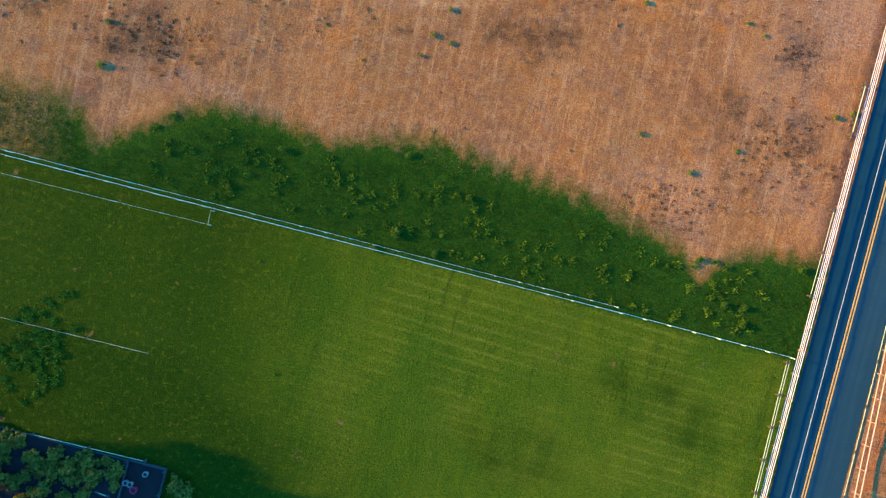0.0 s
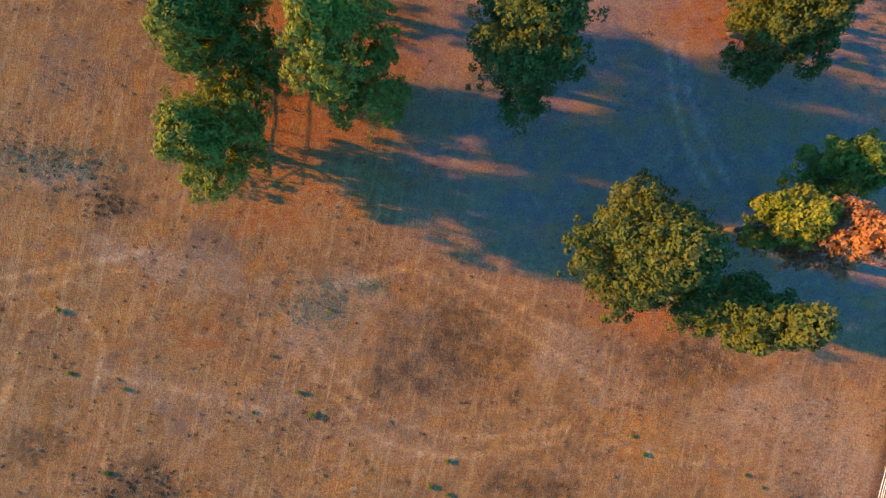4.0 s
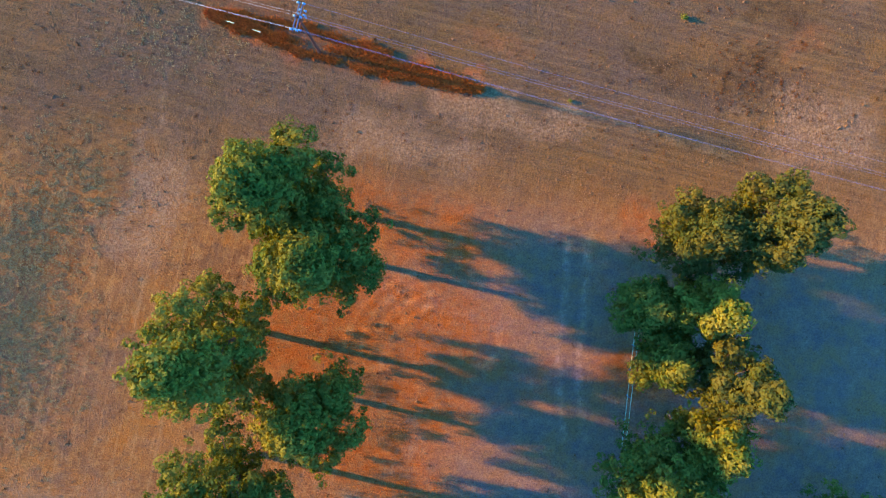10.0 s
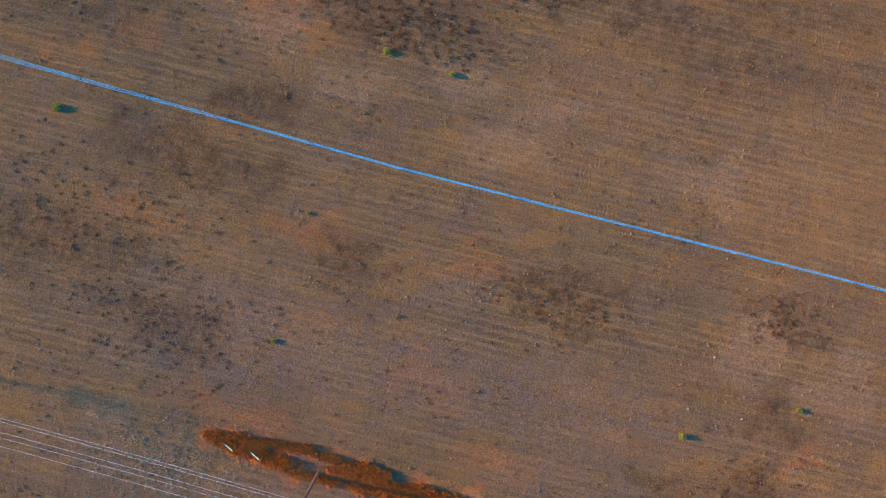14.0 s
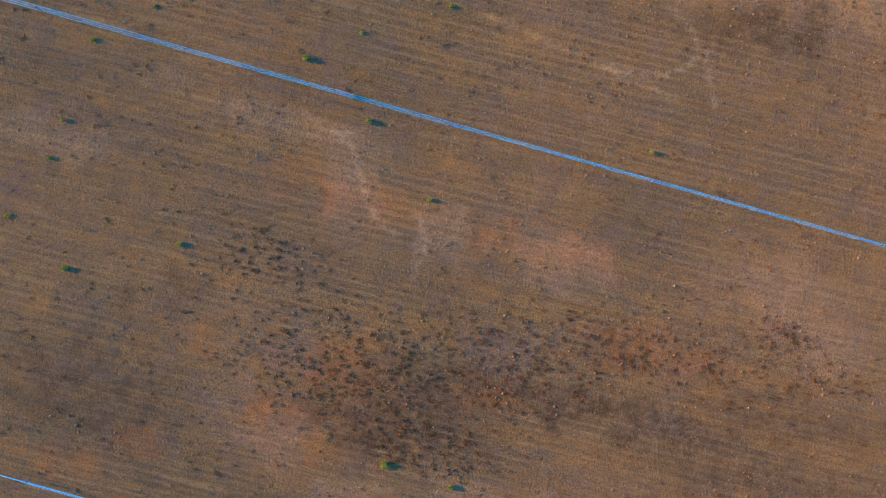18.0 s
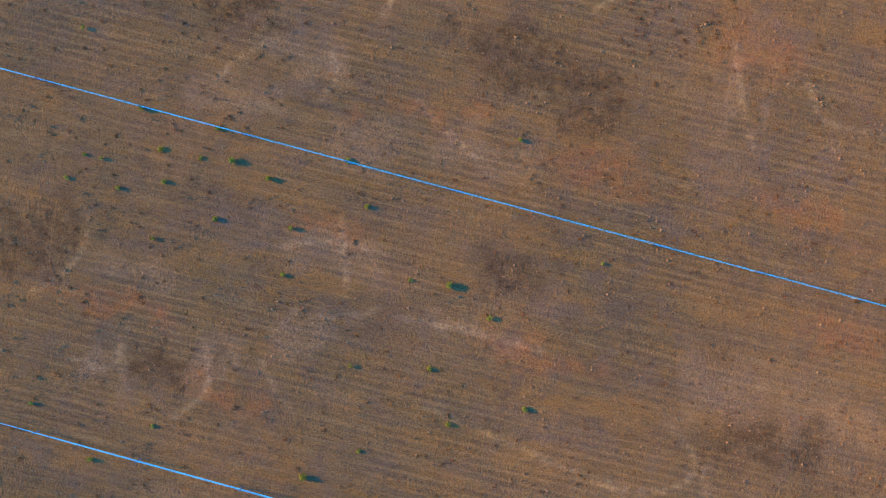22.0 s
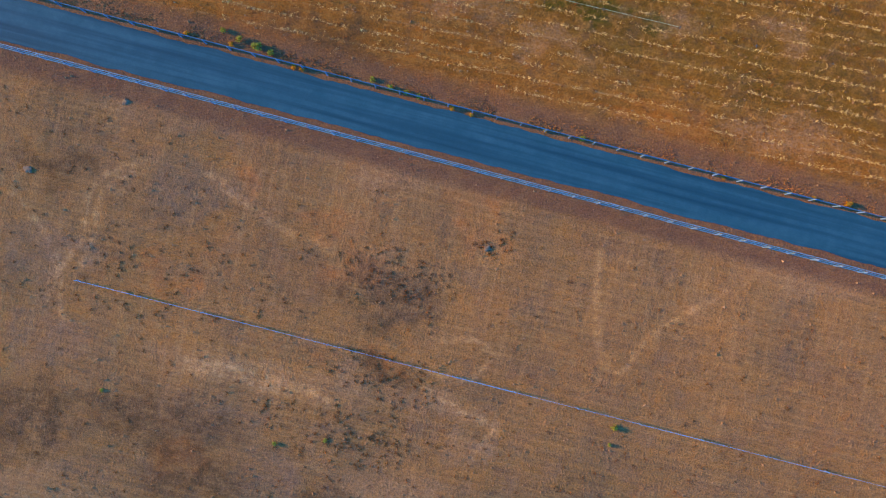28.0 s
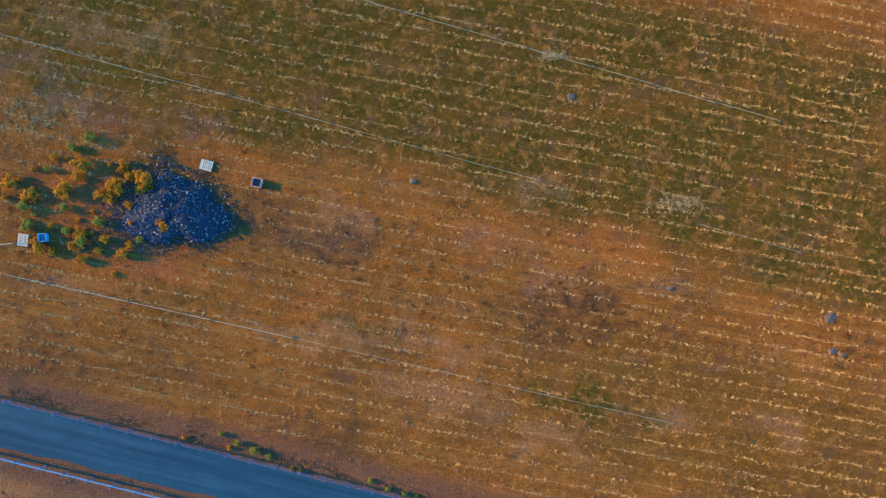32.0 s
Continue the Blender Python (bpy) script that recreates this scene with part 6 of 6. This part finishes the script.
for k in range(300):
    a, d = g.uniform(0, 6.283), math.sqrt(g.random()) * 1.05
    x, y = 5.2 * d * heap_reach(a) * math.cos(a), 4.3 * d * heap_reach(a) * math.sin(a)
    p = part("stone", g.choice(STONES), None, heap)
    q = g.uniform(0.14, 0.36)
    p.matrix_basis = pose(x, y, heap_top(min(d, 1), a) + 0.04, g.uniform(0, 360), g.uniform(0, 360), g.uniform(0, 360)) @ Matrix.Diagonal((q, q, q, 1))
for mat_, name_, total in ((STONE, "rubble", 5200), (PALE_STONE, "pale_rubble", 900)):
    bits = []
    for k in range(total):
        a, d = g.uniform(0, 6.283), math.sqrt(g.random()) * g.choice((0.95, 1.0, 1.1, 1.4))
        d *= 1 + 0.55 * g.random() * (math.cos(a) < -0.3)
        q = g.uniform(0.045, 0.12)
        c = Vector((5.2 * d * heap_reach(a) * math.cos(a), 4.3 * d * heap_reach(a) * math.sin(a), heap_top(min(d, 1), a) + 0.05))
        t = Matrix.Translation(c) @ Euler((g.uniform(0, 6), g.uniform(0, 6), 0)).to_matrix().to_4x4()
        o = [t @ (Vector(w) * q) for w in ((1, 0, -.4), (-.5, .9, -.4), (-.5, -.9, -.4), (0, 0, .9))]
        for i, j, l in ((0, 1, 3), (1, 2, 3), (2, 0, 3), (0, 2, 1)):
            bits += [o[i], o[j], o[l]]
    part(name_, cards(name_, [tuple(v) for v in bits], 3, mat_), None, heap)["kind"] = "stuff"

PALLET_WOOD = plain("bleached_timber", (0.42, 0.42, 0.20), (0.33, 0.33, 0.16), 5.0, 0.8, 0.3)


def pallet(x, y, turn, material, label, z=0.0, tilt=0.0):
    top = thing("pallet", label, "pallet", (x, y, z), turn, "pallets")
    top.rotation_euler.x = radians(tilt)
    for j in (-0.42, 0.0, 0.42):
        part("stringer", box(1.2, 0.09, 0.1, (0, j, 0.07), 0.006), material, top)
    for i in range(7):
        part("slat", box(0.11, 1.02, 0.022, (-0.54 + i * 0.18, 0, 0.132)), material, top)
    for i in (-0.52, 0.0, 0.52):
        part("bottom_slat", box(0.11, 1.02, 0.022, (i, 0, 0.011)), material, top)
    return top


pallet(-21.18, 340.18, -16, PALLET_WOOD, "bleached timber pallet lying on dry grass beside stones")
pallet(-39.38, 333.10, 82, PALLET_WOOD, "bleached timber pallet lying on dry ground")


def crate(x, y, turn, size, material, label, floor_mat):
    top = thing("crate", label, "crate", (x, y, 0), turn, "crates")
    sx, sy, sz = size
    part("base", box(sx - 0.06, sy - 0.06, 0.05, (0, 0, 0.04)), floor_mat, top)
    for a, b, px, py in ((sx, 0.05, 0, sy / 2), (sx, 0.05, 0, -sy / 2), (0.05, sy - 0.1, sx / 2 - 0.025, 0), (0.05, sy - 0.1, -sx / 2 + 0.025, 0)):
        part("side", box(a, b, sz, (px, py, sz / 2), 0.008), material, top)
    return top


BLUE = plain("blue_plastic", (0.06, 0.26, 0.26), (0.08, 0.30, 0.30), 4.0, 0.4)
crate(-16.18, 338.36, -14, (0.95, 0.85, 0.45), TAN_WOOD, "open tan timber crate with a dark inside", COUPLING)
crate(-37.26, 333.29, 4, (0.8, 0.75, 0.5), BLUE, "open blue plastic crate on dry ground", BLUE)
pipe_line((-43.40, 332.56), (-36.93, 333.06), "white pipe leading across a pallet to a blue crate", piece=3.3, r=0.03, z=0.2)


for x, y, s in [(-26.8, 338.8, 2.0), (-27.4, 337.9, 1.9), (-26.0, 336.9, 1.5), (-25.2, 334.3, 1.9), (-25.6, 334.9, 1.6), (-23.3, 335.8, 1.2), (-22.7, 333.9, 0.7), (-29.5, 337.7, 1.3), (-24.7, 338.7, 0.8), (-28.5, 334.6, 0.8)]:
    bush(x, y, s, AMBER, "amber-yellow bush growing out of the stone heap", "amber bushes").location.z = 0.4


g = random.Random(83)
for k in range(44):
    a, d = g.uniform(2.1, 4.2), g.uniform(0.75, 2.9)
    bush(HEAP.x + 5.4 * d * math.cos(a), HEAP.y + 3.4 * d * math.sin(a), g.uniform(0.7, 2.2), AMBER if k % 3 else KINDS, "low amber weed scattered on brown ground by stones" if k % 3 else "low green weed scattered on brown ground by stones", "weeds by the heap")


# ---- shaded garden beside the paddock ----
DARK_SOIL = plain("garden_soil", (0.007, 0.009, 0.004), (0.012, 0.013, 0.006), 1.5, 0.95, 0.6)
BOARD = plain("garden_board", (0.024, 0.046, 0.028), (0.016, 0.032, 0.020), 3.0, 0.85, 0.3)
plot = thing("garden_bed", "dark soil garden bed framed with grey boards", "garden bed", (-29.31, -23.55, 0), FARM)
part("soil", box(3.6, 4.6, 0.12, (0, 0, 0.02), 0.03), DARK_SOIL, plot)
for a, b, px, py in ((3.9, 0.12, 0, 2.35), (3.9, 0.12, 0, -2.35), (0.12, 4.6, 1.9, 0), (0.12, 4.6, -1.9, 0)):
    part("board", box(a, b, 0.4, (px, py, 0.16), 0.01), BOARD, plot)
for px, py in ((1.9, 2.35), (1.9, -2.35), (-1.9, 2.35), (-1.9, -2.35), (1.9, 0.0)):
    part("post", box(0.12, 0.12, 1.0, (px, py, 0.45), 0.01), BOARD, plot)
POT = plain("white_glaze", (0.24, 0.28, 0.15), (0.19, 0.22, 0.12), 5.0, 0.4)
RED = plain("red_plastic", (0.45, 0.02, 0.03), (0.36, 0.02, 0.03), 4.0, 0.4)


def pot(x, y, r, h, material, label):
    top = thing("pot", label, "pot", (x, y, 0.08), 0, "garden pots")
    part("body", rod((0, 0, 0), (0, 0, h), r * 0.75, r, 14), material, top)
    bm = bmesh.new()
    bmesh.ops.create_cone(bm, cap_ends=False, segments=14, radius1=r * 1.12, radius2=r * 1.12, depth=0.06, matrix=Matrix.Translation((0, 0, h)))
    part("rim", bm, material, top)
    part("soil", rod((0, 0, h - 0.01), (0, 0, h + 0.006), r * 0.7, r * 0.7, 12), DARK_SOIL, top)


pot(-28.81, -22.16, 0.26, 0.4, POT, "round white pot standing in the garden bed")
pot(-30.75, -23.00, 0.26, 0.4, POT, "round white pot standing in the garden bed")
pot(-30.31, -23.16, 0.26, 0.4, POT, "round white pot standing in the garden bed")
pot(-29.92, -23.66, 0.34, 0.5, RED, "round red tub standing in the garden bed")
pipe_line((-39.97, -18.36), (-28.98, -20.94), "white edging pipe along the garden's upper side", piece=5.8, r=0.035, z=0.2)
pipe_line((-33.74, -24.06), (-32.63, -24.45), "short white pipe lying in the garden", piece=1.2, r=0.05, z=0.1)
FLOWER = leafy("red_flowers", (0.20, 0.03, 0.010), (0.34, 0.05, 0.015), (0.14, 0.05, 0.012))
RED_BUSH = [bush_meshes(FLOWER, 230 + k) for k in range(2)]
SHADE_BUSH = [bush_meshes(DEEP_LEAF, 240 + k) for k in range(3)]
OLIVE_BUSH = [bush_meshes(OLIVE_LEAF, 250 + k) for k in range(2)]
edge = Vector((-37.25, -19.07, 0))
bed = thing("flower_bed", "dark soil flower bed crowded with shaded shrubs", "flower bed", edge - V * 4.2, FARM)
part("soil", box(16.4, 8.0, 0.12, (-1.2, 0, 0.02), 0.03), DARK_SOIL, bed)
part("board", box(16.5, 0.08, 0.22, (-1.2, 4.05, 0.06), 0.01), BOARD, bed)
g = random.Random(57)
for k in range(96):
    p = edge - V * g.uniform(0.5, 7.6) + U * g.uniform(-9.0, 6.4)
    kind = g.choice((0, 0, 1, 1, 2))
    bush(p.x, p.y, g.uniform(1.2, 3.4) * (0.7 if kind == 2 else 1.0), (SHADE_BUSH, OLIVE_BUSH, RED_BUSH)[kind], ("dark green shaded garden shrub on black soil", "olive and yellow shaded garden shrub on black soil", "shaded garden shrub with red blossom on black soil")[kind], "garden shrubs")
bush(-25.42, -23.54, 3.8, [SHADE_BUSH[0]], "round dark green shrub beside the garden bed", "garden shrubs")
